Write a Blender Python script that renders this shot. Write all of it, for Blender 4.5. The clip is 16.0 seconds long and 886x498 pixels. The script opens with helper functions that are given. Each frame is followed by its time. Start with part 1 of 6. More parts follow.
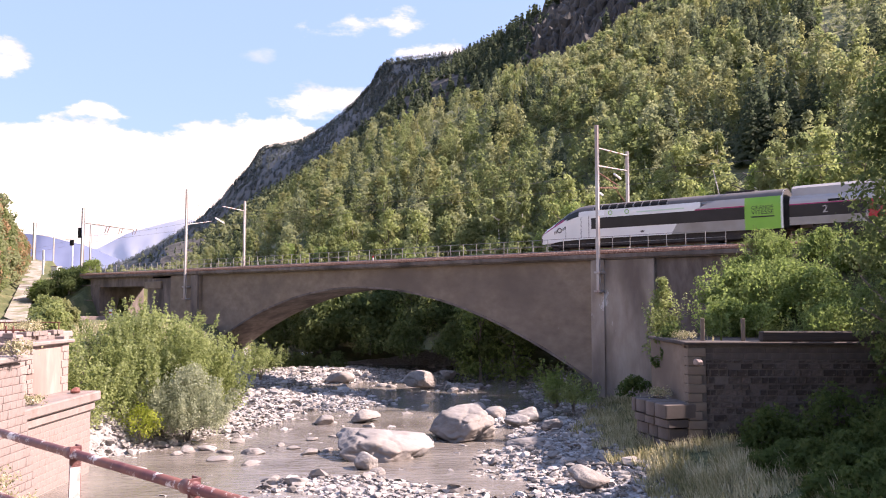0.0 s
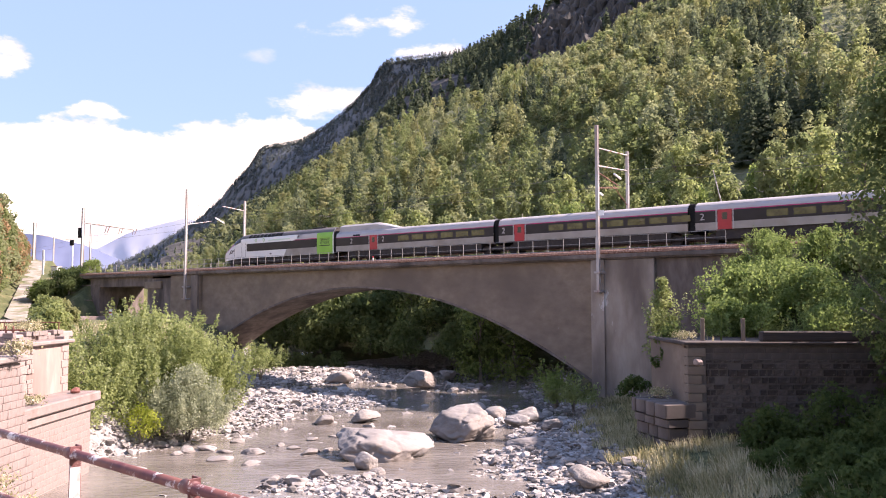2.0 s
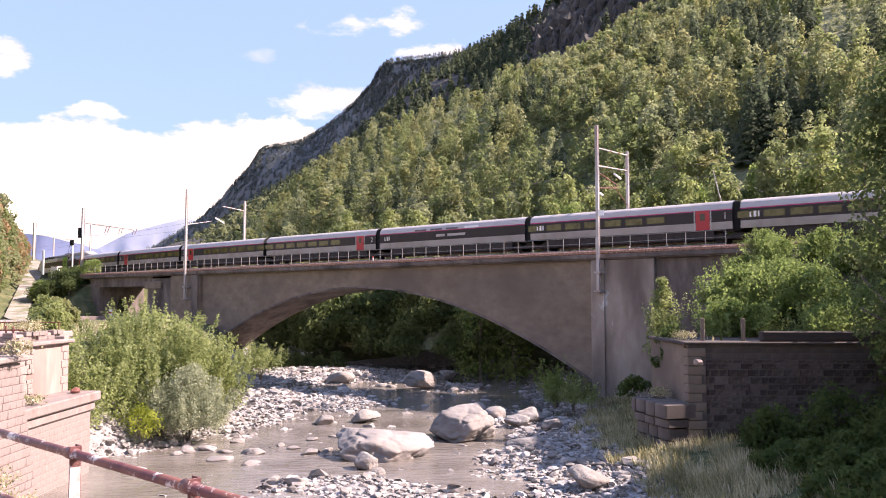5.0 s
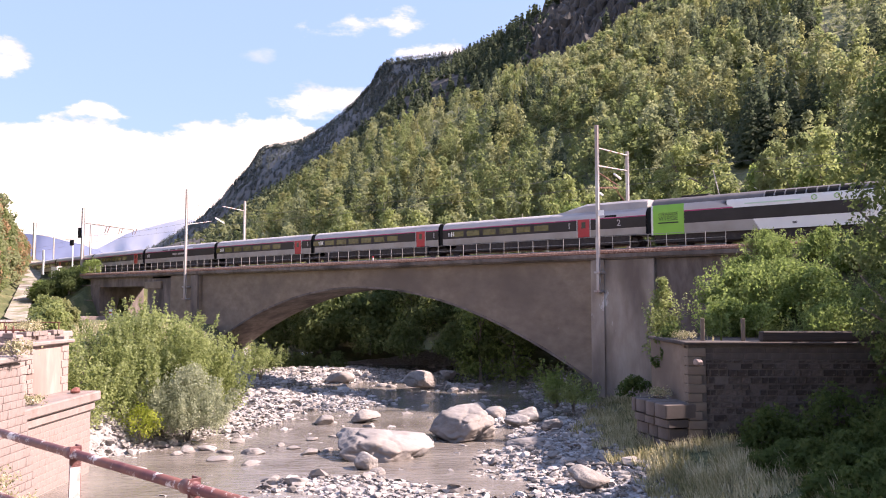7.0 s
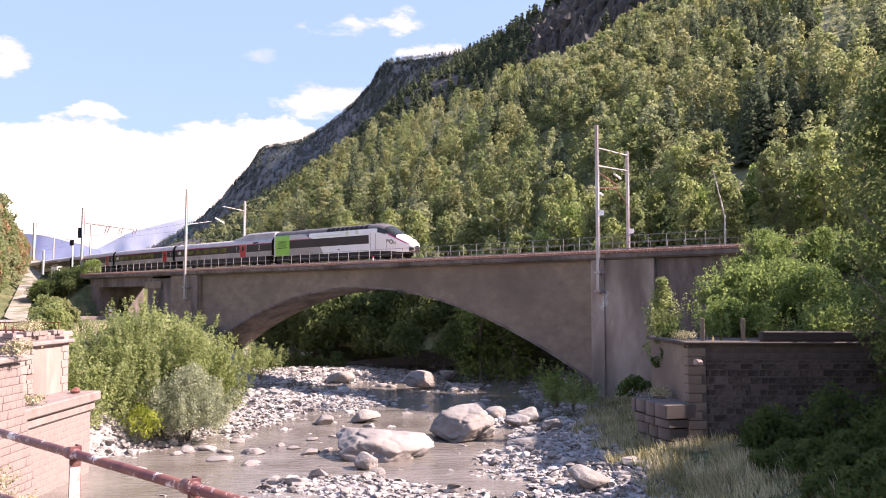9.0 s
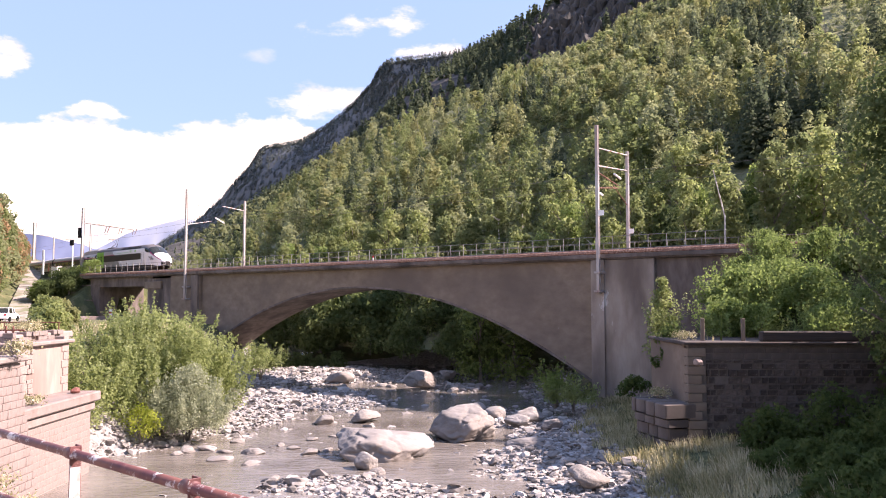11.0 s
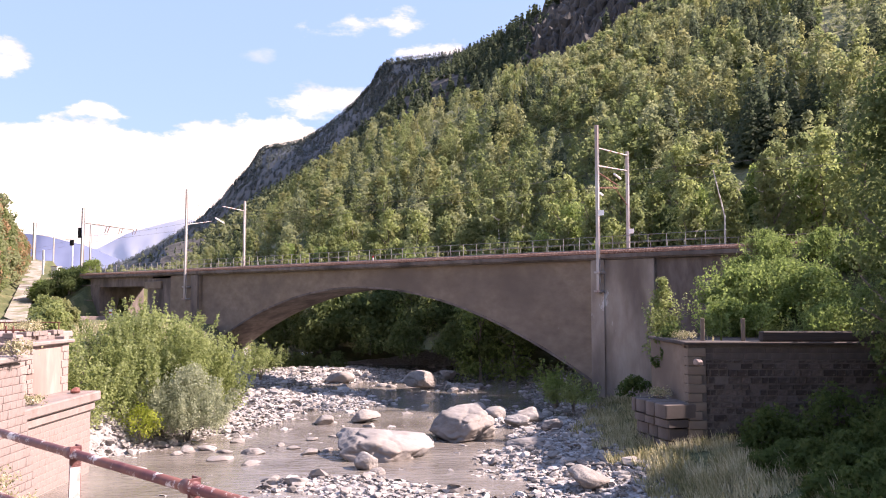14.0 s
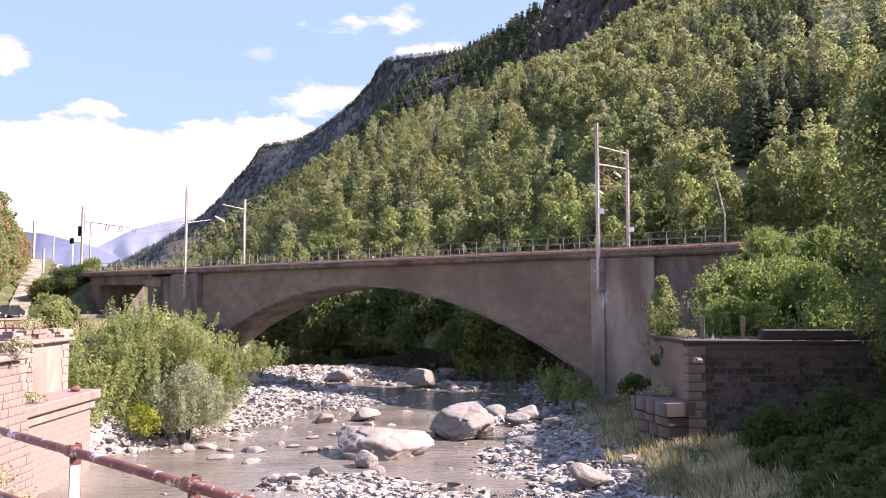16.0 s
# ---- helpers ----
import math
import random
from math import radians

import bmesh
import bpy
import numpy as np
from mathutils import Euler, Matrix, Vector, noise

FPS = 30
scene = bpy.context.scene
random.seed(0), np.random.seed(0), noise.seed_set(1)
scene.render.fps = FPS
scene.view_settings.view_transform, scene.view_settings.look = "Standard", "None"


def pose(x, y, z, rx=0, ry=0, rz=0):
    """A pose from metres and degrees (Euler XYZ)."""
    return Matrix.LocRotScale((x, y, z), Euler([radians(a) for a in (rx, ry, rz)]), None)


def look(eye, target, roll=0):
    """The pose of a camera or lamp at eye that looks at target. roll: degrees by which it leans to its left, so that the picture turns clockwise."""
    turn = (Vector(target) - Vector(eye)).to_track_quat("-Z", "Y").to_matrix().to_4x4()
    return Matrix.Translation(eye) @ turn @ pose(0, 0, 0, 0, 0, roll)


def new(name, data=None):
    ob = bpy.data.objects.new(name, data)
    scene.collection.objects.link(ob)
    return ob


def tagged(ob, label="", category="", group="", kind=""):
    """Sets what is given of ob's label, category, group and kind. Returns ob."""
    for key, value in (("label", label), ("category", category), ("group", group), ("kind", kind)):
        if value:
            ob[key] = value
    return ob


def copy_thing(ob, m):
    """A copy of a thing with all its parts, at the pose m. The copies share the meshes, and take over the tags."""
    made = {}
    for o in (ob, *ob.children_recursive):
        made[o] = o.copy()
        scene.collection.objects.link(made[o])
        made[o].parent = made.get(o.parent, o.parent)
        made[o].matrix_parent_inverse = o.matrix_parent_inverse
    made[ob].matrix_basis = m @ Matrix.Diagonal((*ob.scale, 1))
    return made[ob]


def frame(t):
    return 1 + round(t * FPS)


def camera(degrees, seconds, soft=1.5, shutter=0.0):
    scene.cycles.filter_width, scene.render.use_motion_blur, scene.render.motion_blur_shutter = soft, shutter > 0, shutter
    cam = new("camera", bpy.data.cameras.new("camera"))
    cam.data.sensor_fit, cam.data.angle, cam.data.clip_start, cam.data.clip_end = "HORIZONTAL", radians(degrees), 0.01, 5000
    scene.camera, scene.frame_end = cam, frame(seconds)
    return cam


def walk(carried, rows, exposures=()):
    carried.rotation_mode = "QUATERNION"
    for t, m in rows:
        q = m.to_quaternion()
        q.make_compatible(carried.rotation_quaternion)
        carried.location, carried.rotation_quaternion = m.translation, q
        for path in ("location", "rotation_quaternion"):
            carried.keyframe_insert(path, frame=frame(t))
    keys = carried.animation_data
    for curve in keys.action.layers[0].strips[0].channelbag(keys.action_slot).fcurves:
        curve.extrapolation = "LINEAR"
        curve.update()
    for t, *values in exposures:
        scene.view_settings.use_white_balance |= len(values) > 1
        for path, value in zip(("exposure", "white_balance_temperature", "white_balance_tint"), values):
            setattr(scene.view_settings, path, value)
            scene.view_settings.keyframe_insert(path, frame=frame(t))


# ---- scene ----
# ---------------------------------------------------------------- camera
TILT = 3.827
cam = camera(58.5, 16.0, soft=1.0, shutter=0.12)
STAND = (0.0, 0.0, 8.5)
walk(cam, [(0.0, pose(*STAND, 90 + TILT)), (15.2, pose(*STAND, 90 + TILT)), (15.5, pose(*STAND, 90 + TILT - 0.03)),
           (15.8, pose(*STAND, 90 + TILT - 0.10)), (16.0, pose(*STAND, 90 + TILT - 0.125))],
     exposures=[(0.0, 1.62, 6900, 31), (16.0, 1.62, 6900, 31)])

# ---------------------------------------------------------------- world, sun, exposure
SUN_AZ, SUN_EL = 1.0, 40.0       # degrees from +x towards +y, and above the horizon


def make_world():
    w = bpy.data.worlds.new("sky")
    scene.world = w
    w.use_nodes = True
    nt = w.node_tree
    nt.nodes.clear()

    def nd(kind, **kw):
        n = nt.nodes.new(kind)
        for k, val in kw.items():
            if k == "op":
                n.operation = val
            else:
                n.inputs[int(k[1:])].default_value = val
        return n

    def ln(a, b, i, o=0):
        nt.links.new(a.outputs[o], b.inputs[i])
    sky = nt.nodes.new("ShaderNodeTexSky")
    sky.sky_type = "NISHITA"
    sky.sun_disc = False
    sky.sun_elevation = radians(SUN_EL)
    sky.sun_rotation = radians(90 - SUN_AZ)
    sky.altitude, sky.air_density, sky.dust_density, sky.ozone_density = 700, 1.0, 1.6, 1.5
    tc = nt.nodes.new("ShaderNodeTexCoord")
    sep = nt.nodes.new("ShaderNodeSeparateXYZ")
    ln(tc, sep, 0, 0)
    # cumulus bank: a ragged top some ten degrees above the horizon
    n1 = nt.nodes.new("ShaderNodeTexNoise")
    n1.inputs["Scale"].default_value = 5.5
    n1.inputs["Detail"].default_value = 7
    n1.inputs["Roughness"].default_value = 0.52
    mp = nt.nodes.new("ShaderNodeMapping")
    mp.inputs["Location"].default_value = (0.31, 0.0, 0.12)
    mp.inputs["Scale"].default_value = (1.0, 1.0, 2.0)
    ln(tc, mp, 0)
    ln(mp, n1, "Vector")
    amp = nd("ShaderNodeMath", op="MULTIPLY_ADD", i1=0.13, i2=0.145)
    ln(n1, amp, 0)
    dif = nd("ShaderNodeMath", op="SUBTRACT")
    ln(amp, dif, 0)
    ln(sep, dif, 1, 2)
    bank = nt.nodes.new("ShaderNodeMapRange")
    bank.interpolation_type = "SMOOTHSTEP"
    bank.inputs["From Min"].default_value, bank.inputs["From Max"].default_value = -0.001, 0.007
    ln(dif, bank, 0)
    # small drifting scraps higher up: ragged ellipses, by tangent of bearing and of height
    div_u = nd("ShaderNodeMath", op="DIVIDE")
    ln(sep, div_u, 0, 0)
    ln(sep, div_u, 1, 1)
    div_w = nd("ShaderNodeMath", op="DIVIDE")
    ln(sep, div_w, 0, 2)
    ln(sep, div_w, 1, 1)
    mp2 = nt.nodes.new("ShaderNodeMapping")
    mp2.inputs["Scale"].default_value = (1.0, 1.0, 2.2)
    ln(tc, mp2, 0)
    n2 = nt.nodes.new("ShaderNodeTexNoise")
    n2.inputs["Scale"].default_value = 16
    n2.inputs["Detail"].default_value = 6
    n2.inputs["Roughness"].default_value = 0.6
    ln(mp2, n2, "Vector")
    cov = bank
    for u0, w0, ru, rw, top in ((-0.125, 0.353, 0.048, 0.013, 0.6), (-0.066, 0.360, 0.034, 0.016, 0.8), (-0.148, 0.256, 0.056, 0.02, 0.75),
                                (-0.012, 0.316, 0.042, 0.014, 1.0), (-0.585, 0.305, 0.03, 0.026, 1.0), (-0.235, 0.318, 0.018, 0.01, 0.25),
                                (0.55, 0.5, 0.2, 0.05, 0.9), (0.1, 0.62, 0.16, 0.05, 0.8)):
        terms = []
        for src, c, rad in ((div_u, u0, ru), (div_w, w0, rw)):
            a = nd("ShaderNodeMath", op="MULTIPLY_ADD", i1=1 / rad, i2=-c / rad)
            ln(src, a, 0)
            b = nd("ShaderNodeMath", op="MULTIPLY")
            ln(a, b, 0)
            ln(a, b, 1)
            terms.append(b)
        q = nd("ShaderNodeMath", op="ADD")
        ln(terms[0], q, 0)
        ln(terms[1], q, 1)
        f = nd("ShaderNodeMath", op="MULTIPLY_ADD", i1=13.0, i2=-6.6)
        ln(n2, f, 0)
        g = nd("ShaderNodeMath", op="SUBTRACT")
        ln(f, g, 0)
        ln(q, g, 1)
        mr = nt.nodes.new("ShaderNodeMapRange")
        mr.interpolation_type = "SMOOTHSTEP"
        mr.inputs["From Min"].default_value, mr.inputs["From Max"].default_value = -1.8, 1.9
        mr.inputs["To Max"].default_value = top
        ln(g, mr, 0)
        mx = nd("ShaderNodeMath", op="MAXIMUM")
        ln(cov, mx, 0)
        ln(mr, mx, 1)
        cov = mx
    # soft grey-blue folds in the bank
    n3 = nt.nodes.new("ShaderNodeTexNoise")
    n3.inputs["Scale"].default_value = 9
    n3.inputs["Detail"].default_value = 5
    ln(mp, n3, "Vector")
    fold = nt.nodes.new("ShaderNodeValToRGB")
    fold.color_ramp.elements[0].position, fold.color_ramp.elements[0].color = 0.36, (6.6, 6.5, 6.6, 1)
    fold.color_ramp.elements[1].position, fold.color_ramp.elements[1].color = 0.5, (11.2, 10.2, 8.7, 1)
    ln(n3, fold, 0)
    veil = nt.nodes.new("ShaderNodeMixRGB")     # bright summer haze over the blue
    veil.inputs[0].default_value = 0.55
    veil.inputs[2].default_value = (3.9, 6.4, 10.8, 1)
    ln(sky, veil, 1)
    mix = nt.nodes.new("ShaderNodeMixRGB")
    ln(cov, mix, 0)
    ln(veil, mix, 1)
    ln(fold, mix, 2)
    bg = nt.nodes.new("ShaderNodeBackground")
    bg.inputs["Strength"].default_value = 0.053
    ln(mix, bg, 0)
    out = nt.nodes.new("ShaderNodeOutputWorld")
    ln(bg, out, 0)


make_world()
sun = new("sun", bpy.data.lights.new("sun", "SUN"))
sun.data.energy, sun.data.angle, sun.data.color = 5.0, radians(0.53), (1.0, 0.94, 0.84)
_e, _a = radians(SUN_EL), radians(SUN_AZ)
sun.matrix_world = look((0, 0, 0), (-math.cos(_e) * math.cos(_a), -math.cos(_e) * math.sin(_a), -math.sin(_e)))

# ---------------------------------------------------------------- materials


def material(name, stops, scale=2.0, detail=6, rough=0.85, metal=0.0, bump=0.3, bump_scale=None, bump_dist=0.02,
             stain=None, stain_scale=0.3, island=0.0, per_object=0.0, stretch=(1, 1, 1), translucent=None, spec=0.5, coords="Object", stain_from=0.45, stain_to=0.68,
             fleck=None, fleck_scale=1.0, fleck_from=0.66):
    """Noise between the colours of stops, a second, larger noise as stains, and fine relief."""
    m = bpy.data.materials.new(name)
    m.use_nodes = True
    nt = m.node_tree
    b = nt.nodes["Principled BSDF"]
    b.inputs["Roughness"].default_value, b.inputs["Metallic"].default_value = rough, metal
    b.inputs["Specular IOR Level"].default_value = spec
    lk = nt.links.new
    tc = nt.nodes.new("ShaderNodeTexCoord")
    mp = nt.nodes.new("ShaderNodeMapping")
    mp.inputs["Scale"].default_value = stretch
    lk(tc.outputs[coords], mp.inputs[0])
    n = nt.nodes.new("ShaderNodeTexNoise")
    n.inputs["Scale"].default_value, n.inputs["Detail"].default_value = scale, detail
    n.inputs["Roughness"].default_value = 0.62
    lk(mp.outputs[0], n.inputs["Vector"])
    fac = n.outputs["Fac"]
    if island or per_object:
        src = nt.nodes.new("ShaderNodeNewGeometry" if island else "ShaderNodeObjectInfo")
        r = src.outputs["Random Per Island" if island else "Random"]
        mm = nt.nodes.new("ShaderNodeMath")
        mm.operation = "MULTIPLY_ADD"
        lk(r, mm.inputs[0])
        mm.inputs[1].default_value = island or per_object
        mm.inputs[2].default_value = -0.5 * (island or per_object)
        ad = nt.nodes.new("ShaderNodeMath")
        lk(fac, ad.inputs[0])
        lk(mm.outputs[0], ad.inputs[1])
        fac = ad.outputs[0]
    ramp = nt.nodes.new("ShaderNodeValToRGB")
    el = ramp.color_ramp.elements
    k = len(stops)
    for i, c in enumerate(stops):
        p = 0.3 + 0.4 * i / max(1, k - 1)
        e = el[i] if i < 2 else el.new(p)
        e.position, e.color = p, (*c, 1)
    lk(fac, ramp.inputs[0])
    col = ramp.outputs[0]
    if stain:
        n2 = nt.nodes.new("ShaderNodeTexNoise")
        n2.inputs["Scale"].default_value, n2.inputs["Detail"].default_value = stain_scale, 5
        lk(mp.outputs[0], n2.inputs["Vector"])
        mr = nt.nodes.new("ShaderNodeMapRange")
        mr.inputs["From Min"].default_value, mr.inputs["From Max"].default_value = stain_from, stain_to
        lk(n2.outputs["Fac"], mr.inputs[0])
        mx = nt.nodes.new("ShaderNodeMixRGB")
        lk(mr.outputs[0], mx.inputs[0])
        lk(col, mx.inputs[1])
        mx.inputs[2].default_value = (*stain, 1)
        col = mx.outputs[0]
    if fleck:
        n5 = nt.nodes.new("ShaderNodeTexNoise")
        n5.inputs["Scale"].default_value, n5.inputs["Detail"].default_value = fleck_scale, 8
        n5.inputs["Roughness"].default_value = 0.7
        lk(mp.outputs[0], n5.inputs["Vector"])
        m5 = nt.nodes.new("ShaderNodeMapRange")
        m5.inputs["From Min"].default_value, m5.inputs["From Max"].default_value = fleck_from, fleck_from + 0.06
        lk(n5.outputs["Fac"], m5.inputs[0])
        x5 = nt.nodes.new("ShaderNodeMixRGB")
        lk(m5.outputs[0], x5.inputs[0])
        lk(col, x5.inputs[1])
        x5.inputs[2].default_value = (*fleck, 1)
        col = x5.outputs[0]
    lk(col, b.inputs["Base Color"])
    if bump:
        n4 = nt.nodes.new("ShaderNodeTexNoise")
        n4.inputs["Scale"].default_value, n4.inputs["Detail"].default_value = bump_scale or scale * 4, 5
        lk(mp.outputs[0], n4.inputs["Vector"])
        bp = nt.nodes.new("ShaderNodeBump")
        bp.inputs["Strength"].default_value, bp.inputs["Distance"].default_value = bump, bump_dist
        lk(n4.outputs["Fac"], bp.inputs["Height"])
        lk(bp.outputs[0], b.inputs["Normal"])
    if translucent:
        t = nt.nodes.new("ShaderNodeBsdfTranslucent")
        hs = nt.nodes.new("ShaderNodeHueSaturation")
        hs.inputs["Value"].default_value = translucent[1]
        lk(col, hs.inputs["Color"])
        lk(hs.outputs[0], t.inputs[0])
        ms = nt.nodes.new("ShaderNodeMixShader")
        ms.inputs[0].default_value = translucent[0]
        lk(b.outputs[0], ms.inputs[1])
        lk(t.outputs[0], ms.inputs[2])
        lk(ms.outputs[0], nt.nodes["Material Output"].inputs[0])
    return m


def foliage(name, stops, scale=0.16, vary=0.2):
    return material(name, stops, scale=scale, detail=3, rough=0.65, bump=0, island=vary, translucent=(0.5, 1.5), spec=0.1)


M = {}
M["concrete"] = material("bridge concrete", [(0.15, 0.112, 0.082), (0.19, 0.146, 0.11), (0.235, 0.185, 0.143)], 1.2, 10, 0.9, bump=0.5, bump_scale=9,
                         stain=(0.125, 0.096, 0.076), stain_scale=0.16, stretch=(0.75, 1, 1.1), fleck=(0.36, 0.33, 0.3), fleck_scale=1.3, fleck_from=0.7)
M["pier_concrete"] = material("paler pier concrete", [(0.215, 0.172, 0.14), (0.275, 0.226, 0.188), (0.33, 0.283, 0.243)], 0.9, 9, 0.9, bump=0.4, bump_scale=10,
                              stain=(0.13, 0.1, 0.083), stain_scale=0.4, stretch=(1, 1, 0.35), fleck=(0.5, 0.48, 0.46), fleck_scale=1.0, fleck_from=0.63)
M["dark_concrete"] = material("weathered concrete and vault shade", [(0.09, 0.07, 0.062), (0.15, 0.12, 0.105), (0.2, 0.165, 0.15)], 1.5, 8, 0.9, bump=0.4, bump_scale=12,
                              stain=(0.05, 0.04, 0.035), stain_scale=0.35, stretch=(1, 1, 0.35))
M["ballast"] = material("rusty ballast", [(0.13, 0.062, 0.044), (0.3, 0.16, 0.115), (0.5, 0.34, 0.27)], 7, 4, 0.95, bump=0.9, bump_scale=14, bump_dist=0.06)
M["rail"] = material("galvanised railing", [(0.2, 0.2, 0.19), (0.3, 0.29, 0.28)], 3, 4, 0.6, 0.3, bump=0.1)
M["mast"] = material("galvanised mast steel", [(0.36, 0.33, 0.32), (0.5, 0.47, 0.46)], 2, 5, 0.55, 0.35, bump=0.1, stain=(0.22, 0.13, 0.1), stain_scale=0.9, stretch=(1, 1, 0.2))
M["rust"] = material("rusted steel", [(0.12, 0.045, 0.035), (0.2, 0.075, 0.06), (0.3, 0.14, 0.1)], 12, 8, 0.75, 0.2, bump=0.4, bump_dist=0.004)
M["wire"] = material("copper wire", [(0.1, 0.1, 0.1), (0.16, 0.15, 0.15)], 2, 2, 0.5, 0.7, bump=0)
M["white_enamel"] = material("white enamel plate", [(0.72, 0.72, 0.72), (0.85, 0.85, 0.85)], 4, 3, 0.4, bump=0)
M["bed"] = material("river gravel", [(0.13, 0.12, 0.115), (0.26, 0.245, 0.235), (0.42, 0.4, 0.39)], 3.2, 9, 0.95, bump=0.9, bump_scale=7, bump_dist=0.12)
M["soil"] = material("bank soil and grass", [(0.035, 0.045, 0.016), (0.075, 0.085, 0.03), (0.17, 0.14, 0.075)], 0.5, 9, 0.95, bump=0.8, bump_scale=4, bump_dist=0.15)
M["forest_floor"] = material("forest floor", [(0.09, 0.105, 0.045), (0.13, 0.14, 0.065), (0.17, 0.165, 0.085)], 0.12, 9, 0.95, bump=0.8, bump_scale=0.8, bump_dist=0.6)
M["cliff"] = material("wooded cliff", [(0.03, 0.03, 0.027), (0.05, 0.047, 0.043), (0.12, 0.11, 0.1)], 0.05, 10, 0.95, bump=1, bump_scale=0.05, bump_dist=8, stretch=(1, 1, 0.55))
# distance haze is mixed into the base colours of the next four
M["peak"] = material("cliff with blue-grey haze in its colour", [(0.082, 0.09, 0.096), (0.098, 0.107, 0.113), (0.122, 0.128, 0.135)], 0.012, 10, 0.95, bump=0.7, bump_scale=0.03, bump_dist=8, stretch=(1, 1, 0.3),
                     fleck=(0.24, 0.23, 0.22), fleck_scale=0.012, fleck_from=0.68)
M["peak_firs"] = foliage("far firs with haze in their colour", [(0.078, 0.092, 0.086), (0.098, 0.113, 0.105), (0.12, 0.135, 0.124)], 0.02, 0.12)
M["far_pale"] = material("far range with pale haze in its colour", [(0.66, 0.68, 0.82), (0.72, 0.74, 0.86)], 0.003, 8, 1.0, bump=0)
M["far"] = material("far mountain with blue haze in its colour", [(0.15, 0.18, 0.3), (0.2, 0.235, 0.36)], 0.004, 8, 1.0, bump=0)
M["stone"] = material("pale river stone", [(0.15, 0.134, 0.122), (0.235, 0.215, 0.2), (0.335, 0.312, 0.294)], 3.0, 12, 0.92, bump=1.0, bump_scale=13.0, bump_dist=0.07, per_object=0.14, stain=(0.2, 0.172, 0.152), stain_scale=0.8)
M["cobble"] = material("river cobbles", [(0.15, 0.134, 0.12), (0.28, 0.256, 0.238), (0.44, 0.412, 0.388)], 1.0, 7, 0.9, bump=0.4, bump_scale=9, bump_dist=0.03, island=0.3)
M["asphalt"] = material("pale road surface", [(0.2, 0.175, 0.16), (0.29, 0.26, 0.24)], 1.5, 7, 0.9, bump=0.3)
M["masonry"] = material("pink masonry", [(0.17, 0.126, 0.11), (0.225, 0.172, 0.153), (0.285, 0.225, 0.205)], 1.6, 8, 0.9, bump=0.5, bump_scale=8, bump_dist=0.03, per_object=0.12, stain=(0.2, 0.17, 0.155), stain_scale=1.2)
M["mortar"] = material("lime mortar", [(0.23, 0.175, 0.152), (0.31, 0.25, 0.225)], 4, 6, 0.95, bump=0.4)
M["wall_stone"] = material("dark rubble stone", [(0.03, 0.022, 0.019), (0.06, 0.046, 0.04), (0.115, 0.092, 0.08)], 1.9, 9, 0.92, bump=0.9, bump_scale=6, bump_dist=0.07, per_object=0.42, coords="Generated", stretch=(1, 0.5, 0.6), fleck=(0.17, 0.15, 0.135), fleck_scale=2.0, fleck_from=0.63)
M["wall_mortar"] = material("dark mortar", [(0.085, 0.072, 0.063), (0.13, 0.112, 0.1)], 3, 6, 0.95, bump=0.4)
M["bark"] = material("grey bark", [(0.07, 0.055, 0.045), (0.14, 0.12, 0.1), (0.24, 0.21, 0.185)], 5, 6, 0.9, bump=0.5, stretch=(1, 1, 0.2))
M["birch_bark"] = material("birch bark", [(0.2, 0.17, 0.15), (0.55, 0.51, 0.47), (0.7, 0.67, 0.63)], 6, 6, 0.8, bump=0.3, stretch=(1, 1, 0.5))
M["woods"] = foliage("broadleaf crowns", [(0.108, 0.14, 0.056), (0.152, 0.184, 0.076), (0.192, 0.22, 0.094), (0.23, 0.25, 0.11)], 0.13, 0.05)
M["woods_pale"] = foliage("grey-green crowns", [(0.165, 0.186, 0.092), (0.215, 0.234, 0.122), (0.26, 0.276, 0.152)], 0.15, 0.05)
M["woods_yellow"] = foliage("yellowing crowns", [(0.15, 0.165, 0.066), (0.2, 0.208, 0.09), (0.24, 0.235, 0.115)], 0.15, 0.05)
M["conifer"] = foliage("conifer crowns", [(0.045, 0.06, 0.036), (0.065, 0.085, 0.05), (0.1, 0.12, 0.07)], 0.06)
M["willow"] = foliage("willow leaves", [(0.13, 0.155, 0.055), (0.21, 0.245, 0.09), (0.32, 0.35, 0.17)], 0.5)
M["knotweed"] = foliage("broad bright leaves", [(0.11, 0.155, 0.042), (0.17, 0.225, 0.07), (0.26, 0.31, 0.115)], 0.6)
M["yellow_leaf"] = foliage("yellow-green leaves", [(0.16, 0.2, 0.03), (0.27, 0.31, 0.05), (0.4, 0.42, 0.09)], 0.8)
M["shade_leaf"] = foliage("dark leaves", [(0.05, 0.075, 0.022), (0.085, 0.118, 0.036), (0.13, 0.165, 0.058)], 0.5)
M["poplar"] = foliage("mid-green poplar leaves", [(0.06, 0.086, 0.03), (0.095, 0.125, 0.046), (0.14, 0.17, 0.07)], 0.4, 0.12)
M["autumn"] = foliage("reddening autumn leaves", [(0.26, 0.17, 0.09), (0.33, 0.23, 0.13), (0.36, 0.29, 0.17)], 0.3, 0.3)
M["grass"] = material("dry grass", [(0.16, 0.16, 0.07), (0.33, 0.3, 0.16), (0.56, 0.5, 0.34)], 0.7, 4, 0.8, bump=0, island=0.35, translucent=(0.3, 1.3))
